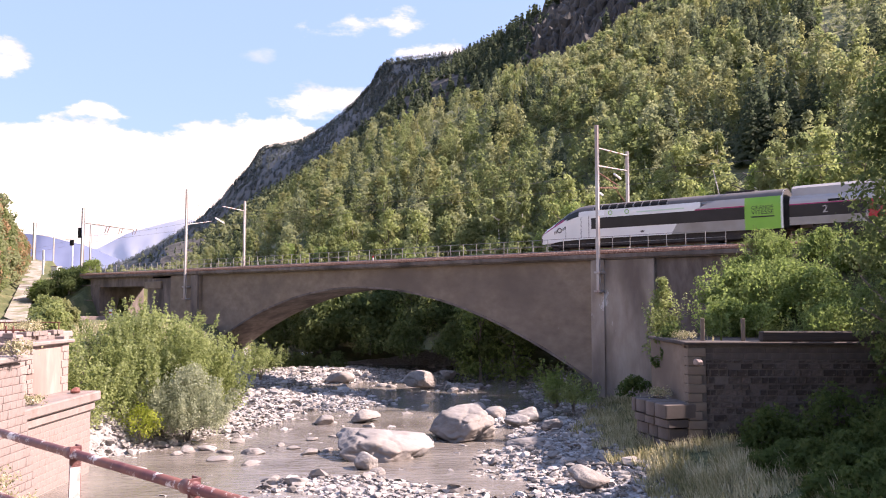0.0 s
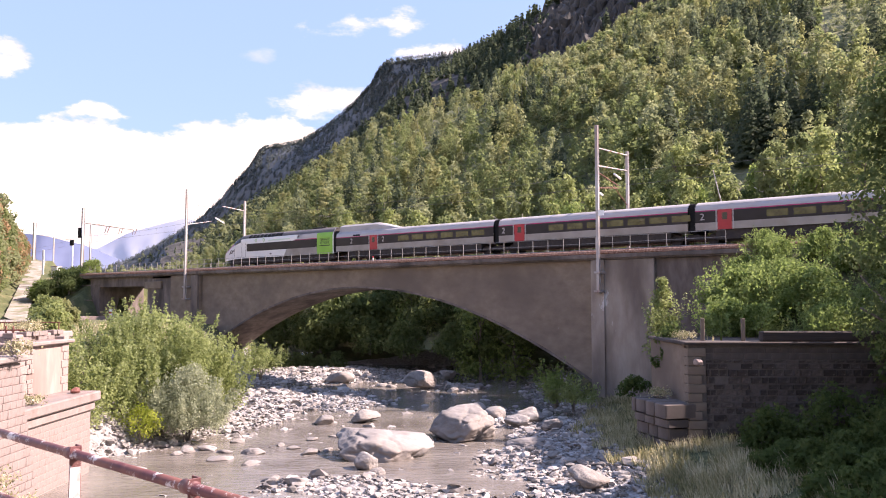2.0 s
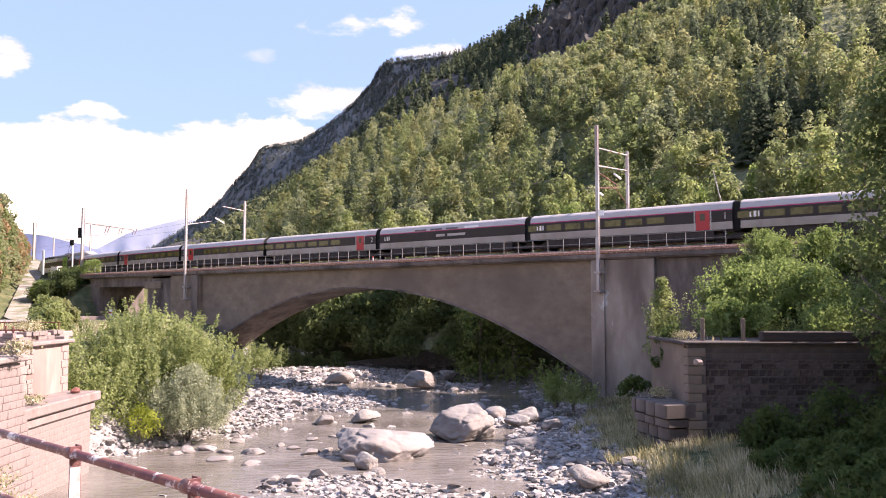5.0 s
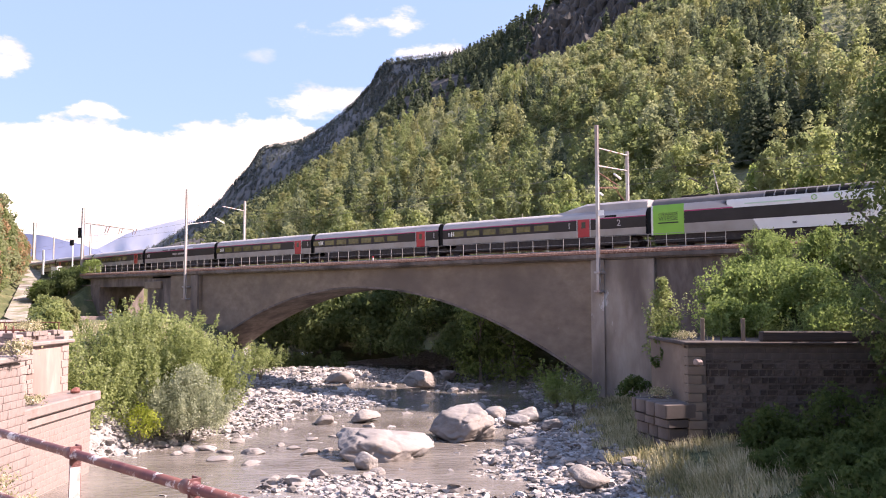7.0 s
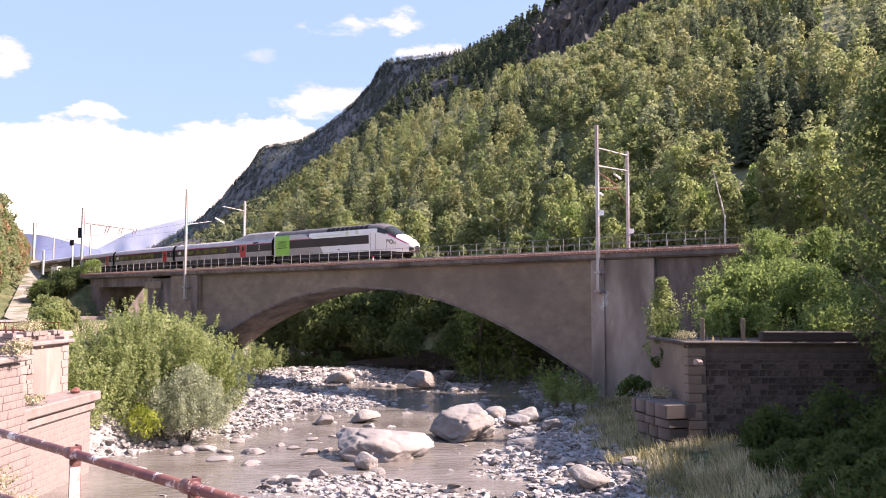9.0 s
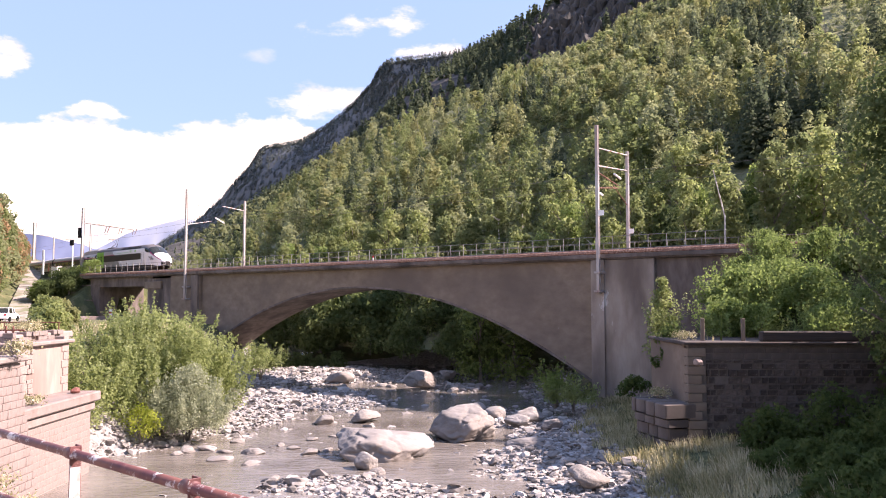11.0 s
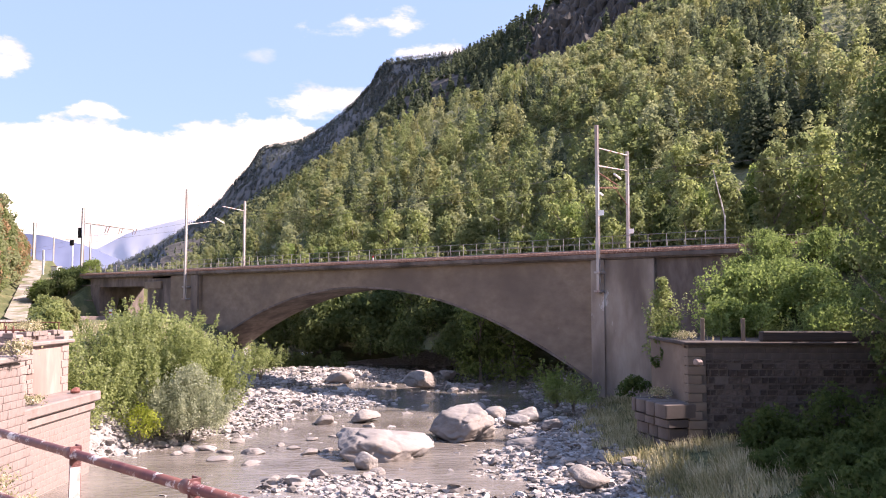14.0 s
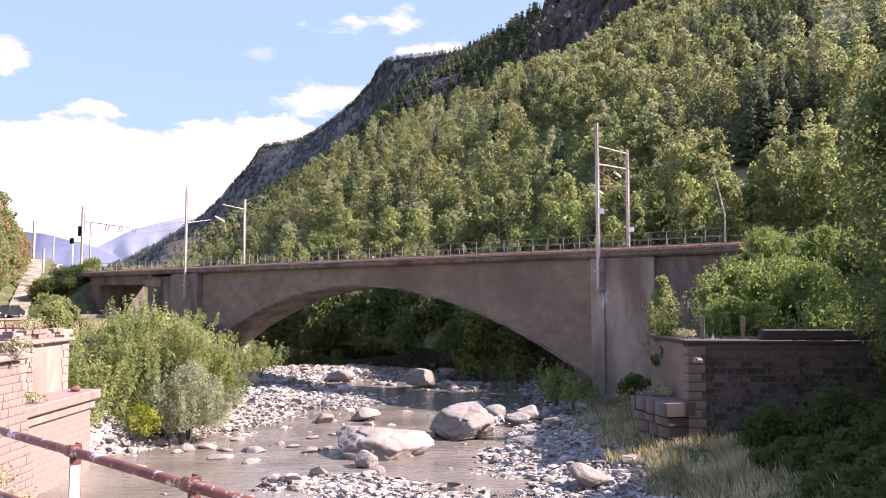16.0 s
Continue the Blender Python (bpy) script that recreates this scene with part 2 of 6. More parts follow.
# train
M["t_grey"] = material("warm grey car paint", [(0.27, 0.25, 0.225), (0.32, 0.295, 0.27)], 0.8, 5, 0.4, bump=0, stain=(0.22, 0.195, 0.17), stain_scale=0.5)
M["t_light"] = material("silver white car paint", [(0.37, 0.345, 0.34), (0.43, 0.4, 0.395)], 0.6, 5, 0.4, bump=0, stain=(0.38, 0.36, 0.38), stain_scale=0.4)
M["t_upper"] = material("dusty silver car roof paint", [(0.33, 0.305, 0.295), (0.4, 0.37, 0.36)], 0.8, 5, 0.55, bump=0, stain=(0.27, 0.25, 0.25), stain_scale=0.5)
M["t_white"] = material("white car paint", [(0.66, 0.65, 0.63), (0.74, 0.73, 0.71)], 0.6, 4, 0.35, bump=0)
M["t_dark"] = material("anthracite band paint", [(0.022, 0.019, 0.019), (0.034, 0.03, 0.03)], 0.7, 4, 0.4, bump=0, spec=0.2)
M["t_glass"] = material("tinted car glass", [(0.018, 0.02, 0.016), (0.03, 0.032, 0.026)], 0.5, 3, 0.12, bump=0, spec=0.35)
M["t_roof"] = material("dark grey roof paint", [(0.085, 0.074, 0.072), (0.125, 0.11, 0.106)], 1.0, 6, 0.6, bump=0.1)
M["t_carmine"] = material("carmine stripe paint", [(0.3, 0.012, 0.085), (0.38, 0.018, 0.11)], 0.8, 3, 0.3, bump=0)
M["t_red"] = material("red door paint", [(0.33, 0.004, 0.016), (0.4, 0.006, 0.022)], 0.8, 3, 0.3, bump=0)
# yellow-green of bright foliage seen through the windows is put into the glass colour
M["t_lit_glass"] = material("olive tinted car glass with foliage light painted in", [(0.045, 0.042, 0.014), (0.085, 0.082, 0.026), (0.12, 0.115, 0.04)], 1.1, 5, 0.15, bump=0, spec=0.35)
M["t_green"] = material("lime green paint", [(0.15, 0.4, 0.03), (0.19, 0.45, 0.04)], 0.8, 3, 0.35, bump=0)
M["t_under"] = material("grimy underframe", [(0.018, 0.015, 0.014), (0.05, 0.04, 0.035)], 3, 6, 0.8, bump=0.3)
M["t_rubber"] = material("black rubber", [(0.01, 0.01, 0.01), (0.02, 0.02, 0.02)], 3, 3, 0.85, bump=0.1, spec=0.15)


def water_material():
    m = bpy.data.materials.new("murky river water")
    m.use_nodes = True
    nt = m.node_tree
    b = nt.nodes["Principled BSDF"]
    b.inputs["Roughness"].default_value = 0.12
    tc = nt.nodes.new("ShaderNodeTexCoord")
    mp = nt.nodes.new("ShaderNodeMapping")
    mp.inputs["Scale"].default_value = (0.6, 1.0, 1)
    nt.links.new(tc.outputs["Object"], mp.inputs[0])
    n = nt.nodes.new("ShaderNodeTexNoise")
    n.inputs["Scale"].default_value, n.inputs["Detail"].default_value = 2.2, 6
    nt.links.new(mp.outputs[0], n.inputs["Vector"])
    big = nt.nodes.new("ShaderNodeTexNoise")
    big.inputs["Scale"].default_value, big.inputs["Detail"].default_value = 0.35, 5
    nt.links.new(mp.outputs[0], big.inputs["Vector"])
    r = nt.nodes.new("ShaderNodeValToRGB")
    e = r.color_ramp.elements
    e[0].position, e[0].color = 0.35, (0.135, 0.118, 0.102, 1)
    e[1].position, e[1].color = 0.7, (0.21, 0.19, 0.17, 1)
    nt.links.new(big.outputs["Fac"], r.inputs[0])
    nt.links.new(r.outputs[0], b.inputs["Base Color"])
    bp = nt.nodes.new("ShaderNodeBump")
    bp.inputs["Strength"].default_value, bp.inputs["Distance"].default_value = 0.7, 0.12
    nt.links.new(n.outputs["Fac"], bp.inputs["Height"])
    nt.links.new(bp.outputs[0], b.inputs["Normal"])
    return m


M["water"] = water_material()

# ---------------------------------------------------------------- mesh helpers
rng = np.random.default_rng(7)


def mesh_object(name, verts, faces, mat, parent=None, label="", smooth=False):
    me = bpy.data.meshes.new(name)
    me.from_pydata([tuple(map(float, p)) for p in verts], [], [tuple(map(int, f)) for f in faces])
    me.validate()
    me.materials.append(mat)
    if smooth:
        me.polygons.foreach_set("use_smooth", [True] * len(me.polygons))
    me.update()
    ob = new(name, me)
    if parent:
        ob.parent = parent
    return tagged(ob, label)


def tri_soup(name, tris, mat, parent=None, label=""):
    """tris: array (n, 3, 3) of loose triangles, one mesh."""
    n = len(tris)
    me = bpy.data.meshes.new(name)
    me.vertices.add(n * 3)
    me.vertices.foreach_set("co", np.ascontiguousarray(tris, np.float32).ravel())
    me.loops.add(n * 3)
    me.loops.foreach_set("vertex_index", np.arange(n * 3, dtype=np.int32))
    me.polygons.add(n)
    me.polygons.foreach_set("loop_start", np.arange(0, n * 3, 3, dtype=np.int32))
    me.materials.append(mat)
    me.update(calc_edges=True)
    ob = new(name, me)
    if parent:
        ob.parent = parent
    return tagged(ob, label)


def part(name, bm, mat, parent=None, label="", smooth=False):
    me = bpy.data.meshes.new(name)
    bmesh.ops.recalc_face_normals(bm, faces=bm.faces)
    bm.to_mesh(me)
    bm.free()
    me.materials.append(mat)
    if smooth:
        me.polygons.foreach_set("use_smooth", [True] * len(me.polygons))
    ob = new(name, me)
    if parent:
        ob.parent = parent
    return tagged(ob, label)


def add_box(bm, x0, x1, y0, y1, z0, z1, bevel=0.0):
    b2 = bmesh.new()
    bmesh.ops.create_cube(b2, size=1)
    for p in b2.verts:
        p.co = Vector((x0 + (p.co.x + 0.5) * (x1 - x0), y0 + (p.co.y + 0.5) * (y1 - y0), z0 + (p.co.z + 0.5) * (z1 - z0)))
    if bevel:
        bmesh.ops.bevel(b2, geom=list(b2.edges), offset=bevel, segments=1, affect="EDGES")
    tmp = bpy.data.meshes.new("tmp")
    b2.to_mesh(tmp)
    b2.free()
    bm.from_mesh(tmp)
    bpy.data.meshes.remove(tmp)
    return bm


def box(x0, x1, y0, y1, z0, z1, bevel=0.0):
    return add_box(bmesh.new(), x0, x1, y0, y1, z0, z1, bevel)


def add_tube(bm, a, b, r0, r1=None, sides=8):
    a, b = Vector(a), Vector(b)
    r1 = r0 if r1 is None else r1
    q = (b - a).to_track_quat("Z", "Y")
    rings = []
    for c, r in ((a, r0), (b, r1)):
        rings.append([bm.verts.new(c + q @ Vector((r * math.cos(2 * math.pi * i / sides), r * math.sin(2 * math.pi * i / sides), 0))) for i in range(sides)])
    for i in range(sides):
        j = (i + 1) % sides
        bm.faces.new((rings[0][i], rings[0][j], rings[1][j], rings[1][i]))
    bm.faces.new(rings[0][::-1])
    bm.faces.new(rings[1])
    return bm


def tube(a, b, r0, r1=None, sides=8):
    return add_tube(bmesh.new(), a, b, r0, r1, sides)


def grid_mesh(name, P, mat, parent=None, label="", smooth=True):
    """P: array (rows, cols, 3)."""
    r, c = P.shape[:2]
    i = np.arange(r * c).reshape(r, c)
    f = np.stack([i[:-1, :-1], i[:-1, 1:], i[1:, 1:], i[1:, :-1]], -1).reshape(-1, 4)
    return mesh_object(name, P.reshape(-1, 3), f, mat, parent, label, smooth)


def empty(name, m=None):
    ob = new(name)
    ob.empty_display_size = 0.3
    if m is not None:
        ob.matrix_world = m
    return ob


def noise2(x, y, scale, seed=0.0):
    return noise.fractal(Vector((x / scale, y / scale, seed)), 1.0, 2.0, 4)

# ---------------------------------------------------------------- the line of the railway
P0 = np.array([-56.728, 123.8763])
PHI = radians(39.0652)
D2 = np.array([math.cos(PHI), -math.sin(PHI)])       # along the bridge, towards the camera's side
N2 = np.array([math.sin(PHI), math.cos(PHI)])        # across it, away from the camera
Z_RAIL = 12.92
CURVE_S, CURVE_K = 46.93, 0.0025
BRIDGE = pose(P0[0], P0[1], 0, 0, 0, -39.0652)       # local x: s, local y: away, z up


def track(s):
    """Centre line of the near track: straight, then an easy curve away."""
    if s >= CURVE_S:
        return P0 + s * D2
    u = CURVE_S - s
    return P0 + CURVE_S * D2 - D2 * (math.sin(CURVE_K * u) / CURVE_K) + N2 * ((1 - math.cos(CURVE_K * u)) / CURVE_K)


def bridge_xy(s, off):
    p = P0 + s * D2 + off * N2
    return float(p[0]), float(p[1])


def to_bridge(x, y):
    q = np.array([x, y]) - P0
    return float(q @ D2), float(q @ N2)


# ---------------------------------------------------------------- ground
def smooth01(a, b, x):
    """Eases from 0 at a to 1 at b, whichever is the larger."""
    t = min(1.0, max(0.0, (x - a) / (b - a)))
    return t * t * (3 - 2 * t)


BARS = [(-13.5, 92, 11, 9, 0.95), (-14.5, 68, 7, 9, 0.75), (-15, 53, 5, 5, 0.35), (-3.4, 36.5, 4.0, 3.6, 0.55), (6.5, 40, 4.5, 6, 0.8), (4.6, 58, 4.0, 6, 0.6),
        (-7.5, 66, 2.5, 3.5, 0.5), (8, 48, 3.5, 5, 0.6), (-17, 47, 2.5, 2.5, 0.3), (0.5, 80, 5, 5, 0.3), (-4, 28, 5, 4, 0.5)]


def river_left(y):
    return -17.5 - 0.035 * (y - 40) - 3.5 * smooth01(60, 105, y) - 2.6 * smooth01(46, 42, y)


def river_right(y):
    return 6.0 + 0.10 * (y - 38) - 6.0 * smooth01(75, 120, y) + 1.0 * math.sin(y * 0.23)


def lane_x(y):
    return -56 - 0.4656 * (y - 104)


def lane_z(y):
    return 6.5 + 0.172 * max(-2.0, min(66.0, y - 104))


def bed_height(x, y):
    z = -0.42 + 0.30 * noise2(x, y, 6.0) + 0.12 * noise2(x, y, 1.7, 3.0)
    for bx, by, rx, ry, hgt in BARS:
        z += 1.15 * hgt * math.exp(-((x - bx) / rx) ** 2 - ((y - by) / ry) ** 2)
    return z


def ground_height(x, y):
    l, r = river_left(y), river_right(y)
    z = bed_height(x, y)
    s, off = to_bridge(x, y)
    # right bank: a low terrace, then the railway's bank
    t = smooth01(r - 1.0, r + 6.0, x)
    right = 1.3 + 0.25 * noise2(x, y, 5.0, 5.0) + 0.6 * smooth01(60, 70, y)
    z = z * (1 - t) + right * t
    if y > 40.5:
        t = smooth01(13.2, 14.0, x - 0.9 * max(0.0, y - 47)) * smooth01(40.3, 41.0, y)
        z = max(z, z * (1 - t) + 6.4 * t)
        bank = 12.3 - 0.62 * max(0.0, -off - 3.2)
        if s > 99:
            z = max(z, min(12.3, bank) * smooth01(99, 105, s))
    # foreground right: rough grass
    t = smooth01(9, 16, x) * smooth01(36, 24, y)
    z += 1.6 * t
    # left bank: up to the road's terrace
    t = smooth01(l + 1.5, l - 6.5, x)
    left = 6.1 + 0.15 * noise2(x, y, 7.0, 9.0)
    z = z * (1 - t) + left * t
    # far bank beyond the bridge
    t = smooth01(8, 34, off) * smooth01(104, 116, y + 0.12 * x) * smooth01(27, 38, s)
    z = z * (1 - t) + (3.0 + 0.15 * off) * t
    # railway embankment past the far end, following the curve
    if s < 11:
        c = abs(off - CURVE_K * (CURVE_S - s) ** 2 / 2 - 3) - 6
        z = max(z, 12.4 - 0.8 * max(0.0, c))
    # the hill on the far left, climbed by a lane
    e = lane_x(y)
    if x < e + 8 and y > 94:
        side = e - x
        h = lane_z(y) - 0.25 * (1 if abs(side) < 3.2 else 0)
        if side > 3.2:
            h += min(16.0, 0.95 * (side - 3.2)) * smooth01(94, 104, y)
        t = smooth01(8, 2, -side) * smooth01(96, 105, y) * smooth01(198, 170, y)
        z = z * (1 - t) + h * t
    return z


def make_ground():
    xs = np.unique(np.concatenate([np.linspace(-3000, -160, 12), np.arange(-160, -26, 3.0), np.arange(-26, 24, 0.6), np.arange(24, 90, 3.0), np.linspace(90, 3000, 12)]))
    ys = np.unique(np.concatenate([np.linspace(-3000, 0, 10), np.arange(0, 22, 3.0), np.arange(22, 130, 0.9), np.arange(130, 260, 6.0), np.linspace(260, 4600, 10)]))
    P = np.zeros((len(ys), len(xs), 3))
    for j, y in enumerate(ys):
        for i, x in enumerate(xs):
            P[j, i] = x, y, ground_height(min(120, max(-150, x)), min(200, max(0, y)))
    ob = grid_mesh("ground", P, M["soil"])
    ob.data.materials.append(M["bed"])
    for p in ob.data.polygons:
        c = p.center
        if river_left(c.y) - 2.2 < c.x < river_right(c.y) + 2.0 and c.y < 110:
            p.material_index = 1
    tagged(ob, "grassy valley floor with a grey gravel riverbed", "ground", kind="structure")
    P = np.array([[(x, y, 0.0) for x in np.linspace(-60, 40, 60)] for y in np.linspace(-60, 135, 120)])
    w = grid_mesh("water", P, M["water"])
    tagged(w, "shallow murky grey mountain river", "river", kind="structure")


make_ground()


def loft_hill(name, base, crest, mat, rows, cols, bulge, rough, label):
    """A slope between a foot line and a crest line (points in metres), roughened."""
    def along(pts, t):
        k = t * (len(pts) - 1)
        i = min(len(pts) - 2, int(k))
        return np.array(pts[i]) * (1 - (k - i)) + np.array(pts[i + 1]) * (k - i)
    P = np.zeros((rows, cols, 3))
    for j in range(cols):
        a, b = along(base, j / (cols - 1)), along(crest, j / (cols - 1))
        for i in range(rows):
            t = i / (rows - 1)
            p = a * (1 - t) + b * t
            p[2] += bulge * math.sin(math.pi * t)
            w = math.sin(math.pi * min(1, t * 1.0)) * 0.85 + 0.15
            p += w * rough * np.array(noise.noise_vector(Vector(p / (rough * 7)))) + 0.35 * w * rough * np.array(noise.noise_vector(Vector(p / (rough * 1.8))))
            P[i, j] = p
    ob = grid_mesh(name, P, mat)
    tagged(ob, label, "mountain", kind="structure")
    return P


HILL_BASE = [(-95, 175, 8), (-60, 150, 6), (-40, 126, 3), (-16, 106, 2.5), (6, 88, 3), (25, 74, 10), (45, 62, 12), (75, 45, 13)]
HILL_CREST = [(-100, 300, 14), (-72, 225, 12), (-53, 222, 25), (-30, 228, 47), (4, 240, 68), (42, 250, 82), (80, 262, 110), (190, 280, 165)]
HILL_A = loft_hill("hill_slope", HILL_BASE, HILL_CREST, M["forest_floor"], 46, 90, 4.0, 2.2, "steep wooded hillside above the railway")


def hill_z(x, y):
    """Height of the hillside under a point, or far below where there is none."""
    d = (HILL_A[:, :, 0] - x) ** 2 + (HILL_A[:, :, 1] - y) ** 2
    k = np.unravel_index(np.argmin(d), d.shape)
    return float(HILL_A[k][2]) if d[k] < 16 else -99.0
CLIFF_BASE = [(-110, 330, 12), (-55, 300, 18), (-45, 330, 20), (-20, 320, 40), (20, 300, 60), (50, 290, 75), (80, 290, 95), (160, 320, 140), (260, 330, 160)]
CLIFF_CREST = [(-225, 650, 52), (-192, 700, 75), (-152, 750, 110), (-105, 800, 153), (-51, 850, 214), (10, 900, 276), (50, 800, 268), (85, 700, 262), (151, 650, 306), (300, 600, 350)]
HILL_B = loft_hill("mountain_slope", CLIFF_BASE, CLIFF_CREST, M["cliff"], 70, 130, 10.0, 16.0, "dark conifer mountainside broken by grey cliffs")
PEAK_BASE = [(-1150, 2500, 60), (-700, 1900, 60), (-420, 1500, 60), (-250, 1250, 90), (-120, 1100, 120), (0, 1100, 180), (120, 1100, 230)]
PEAK_CREST = [(-1085, 2600, 100), (-749, 2300, 206), (-609, 2100, 254), (-480, 1950, 334), (-458, 1950, 378), (-442, 1950, 390), (-330, 1800, 374), (-262, 1750, 396), (-195, 1700, 436), (-150, 1620, 456), (-132, 1600, 482), (-108, 1500, 468), (6, 1300, 418), (140, 1250, 441)]
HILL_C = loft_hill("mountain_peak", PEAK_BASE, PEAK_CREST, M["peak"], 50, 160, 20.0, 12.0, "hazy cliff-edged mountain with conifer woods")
FAR_P = [(-2900, 4300, 420), (-2400, 4250, 390), (-2134, 4200, 362), (-1907, 4200, 310), (-1700, 4200, 225), (-1500, 4200, 130), (-1300, 4200, 60)]
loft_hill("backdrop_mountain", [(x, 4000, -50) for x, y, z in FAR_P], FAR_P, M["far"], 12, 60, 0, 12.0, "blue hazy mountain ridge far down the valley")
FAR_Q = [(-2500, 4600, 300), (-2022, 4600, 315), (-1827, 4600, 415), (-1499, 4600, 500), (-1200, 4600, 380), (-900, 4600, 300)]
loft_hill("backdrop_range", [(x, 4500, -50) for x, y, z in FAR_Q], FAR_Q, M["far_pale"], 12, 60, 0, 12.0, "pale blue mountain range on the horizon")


# ---------------------------------------------------------------- foliage
def shell_points(n, r):
    """Points and normals on a ragged ellipsoid shell."""
    d = r.normal(size=(n, 3))
    d /= np.linalg.norm(d, axis=1)[:, None]
    return d


def leaves(centres, normals, size, r, jitter=0.75):
    """One triangle per leaf spray, facing roughly along its normal."""
    n = len(centres)
    nn = normals + jitter * r.normal(size=(n, 3))
    nn /= np.linalg.norm(nn, axis=1)[:, None]
    a = np.cross(nn, r.normal(size=(n, 3)))
    a /= np.linalg.norm(a, axis=1)[:, None] + 1e-9
    b = np.cross(nn, a)
    s = size * r.uniform(0.55, 1.35, n)[:, None]
    k = r.uniform(0.5, 0.9, n)[:, None]
    return np.stack([centres + a * s, centres - a * s * 0.5 + b * s * k, centres - a * s * 0.5 - b * s * k], 1)


def crown(r, height, radius, clumps, per, size, low=0.25, pointed=0.0, jitter=0.6, clump=(0.28, 0.5)):
    """A broadleaf crown of many overlapping clumps with gaps; base at z = 0."""
    out = []
    for c in range(clumps):
        t = r.uniform(0, 1) ** 0.8
        z = height * (low + (0.97 - low) * t)
        prof = math.sin(math.pi * min(0.98, 0.18 + 0.8 * t)) ** 0.6 * (1 - pointed * t)
        ang = r.uniform(0, 2 * math.pi)
        rad = radius * prof * r.uniform(0.35, 0.85)
        cen = np.array([rad * math.cos(ang), rad * math.sin(ang), z])
        cr = radius * r.uniform(*clump) * (1 - 0.4 * pointed * t)
        d = shell_points(per, r)
        e = d * np.array([1, 1, 0.85]) * cr * r.uniform(0.55, 1.08, per)[:, None]
        axis = (cen + e) * np.array([1, 1, 0]) / (radius + 1e-6)
        out.append(leaves(cen + e, 0.55 * d + 0.8 * axis + np.array([0, 0, 0.35]), size, r, jitter))
    return np.concatenate(out)


def spruce(r, height, radius, tiers, per, size):
    out = []
    for i in range(tiers):
        t = i / tiers
        n = max(4, int(per * (1 - t) + 2))
        ang = r.uniform(0, 2 * math.pi, n)
        rr = radius * (1 - t) * r.uniform(0.45, 1.1, n)
        z = height * (0.1 + 0.88 * t) - 0.25 * rr + r.normal(size=n) * height * 0.02
        cen = np.stack([rr * np.cos(ang), rr * np.sin(ang), z], 1)
        nor = np.stack([np.cos(ang), np.sin(ang), np.full(n, 0.7)], 1)
        out.append(leaves(cen, nor, size * (1.25 - 0.7 * t), r, 0.45))
    return np.concatenate(out)


def add_trunk(bm, h, r0, r, limbs=5, crown_r=2.0, lean=0.04):
    p = Vector((0, 0, -0.4))
    segs = 5
    pts = [p]
    for i in range(segs):
        p = p + Vector((r.normal() * lean * h / segs, r.normal() * lean * h / segs, (h * 0.85 + 0.4) / segs))
        pts.append(p)
    for i in range(segs):
        add_tube(bm, pts[i], pts[i + 1], r0 * (1 - 0.17 * i), r0 * (1 - 0.17 * (i + 1)), 7)
    for k in range(limbs):
        i = int(r.integers(1, segs))
        a = r.uniform(0, 6.28)
        e = pts[i] + Vector((math.cos(a) * crown_r * 0.6, math.sin(a) * crown_r * 0.6, crown_r * r.uniform(0.3, 0.8)))
        add_tube(bm, pts[i], e, r0 * 0.4, r0 * 0.12, 5)
    return bm


def hill_point(P, r, lo=0.0, hi=1.0, left=0.0, right=1.0):
    rows, cols = P.shape[:2]
    i, j = r.uniform(lo, hi) * (rows - 1.001), r.uniform(left, right) * (cols - 1.001)
    a, b = int(i), int(j)
    u, w = i - a, j - b
    return (P[a, b] * (1 - u) * (1 - w) + P[a + 1, b] * u * (1 - w) + P[a, b + 1] * (1 - u) * w + P[a + 1, b + 1] * u * w)


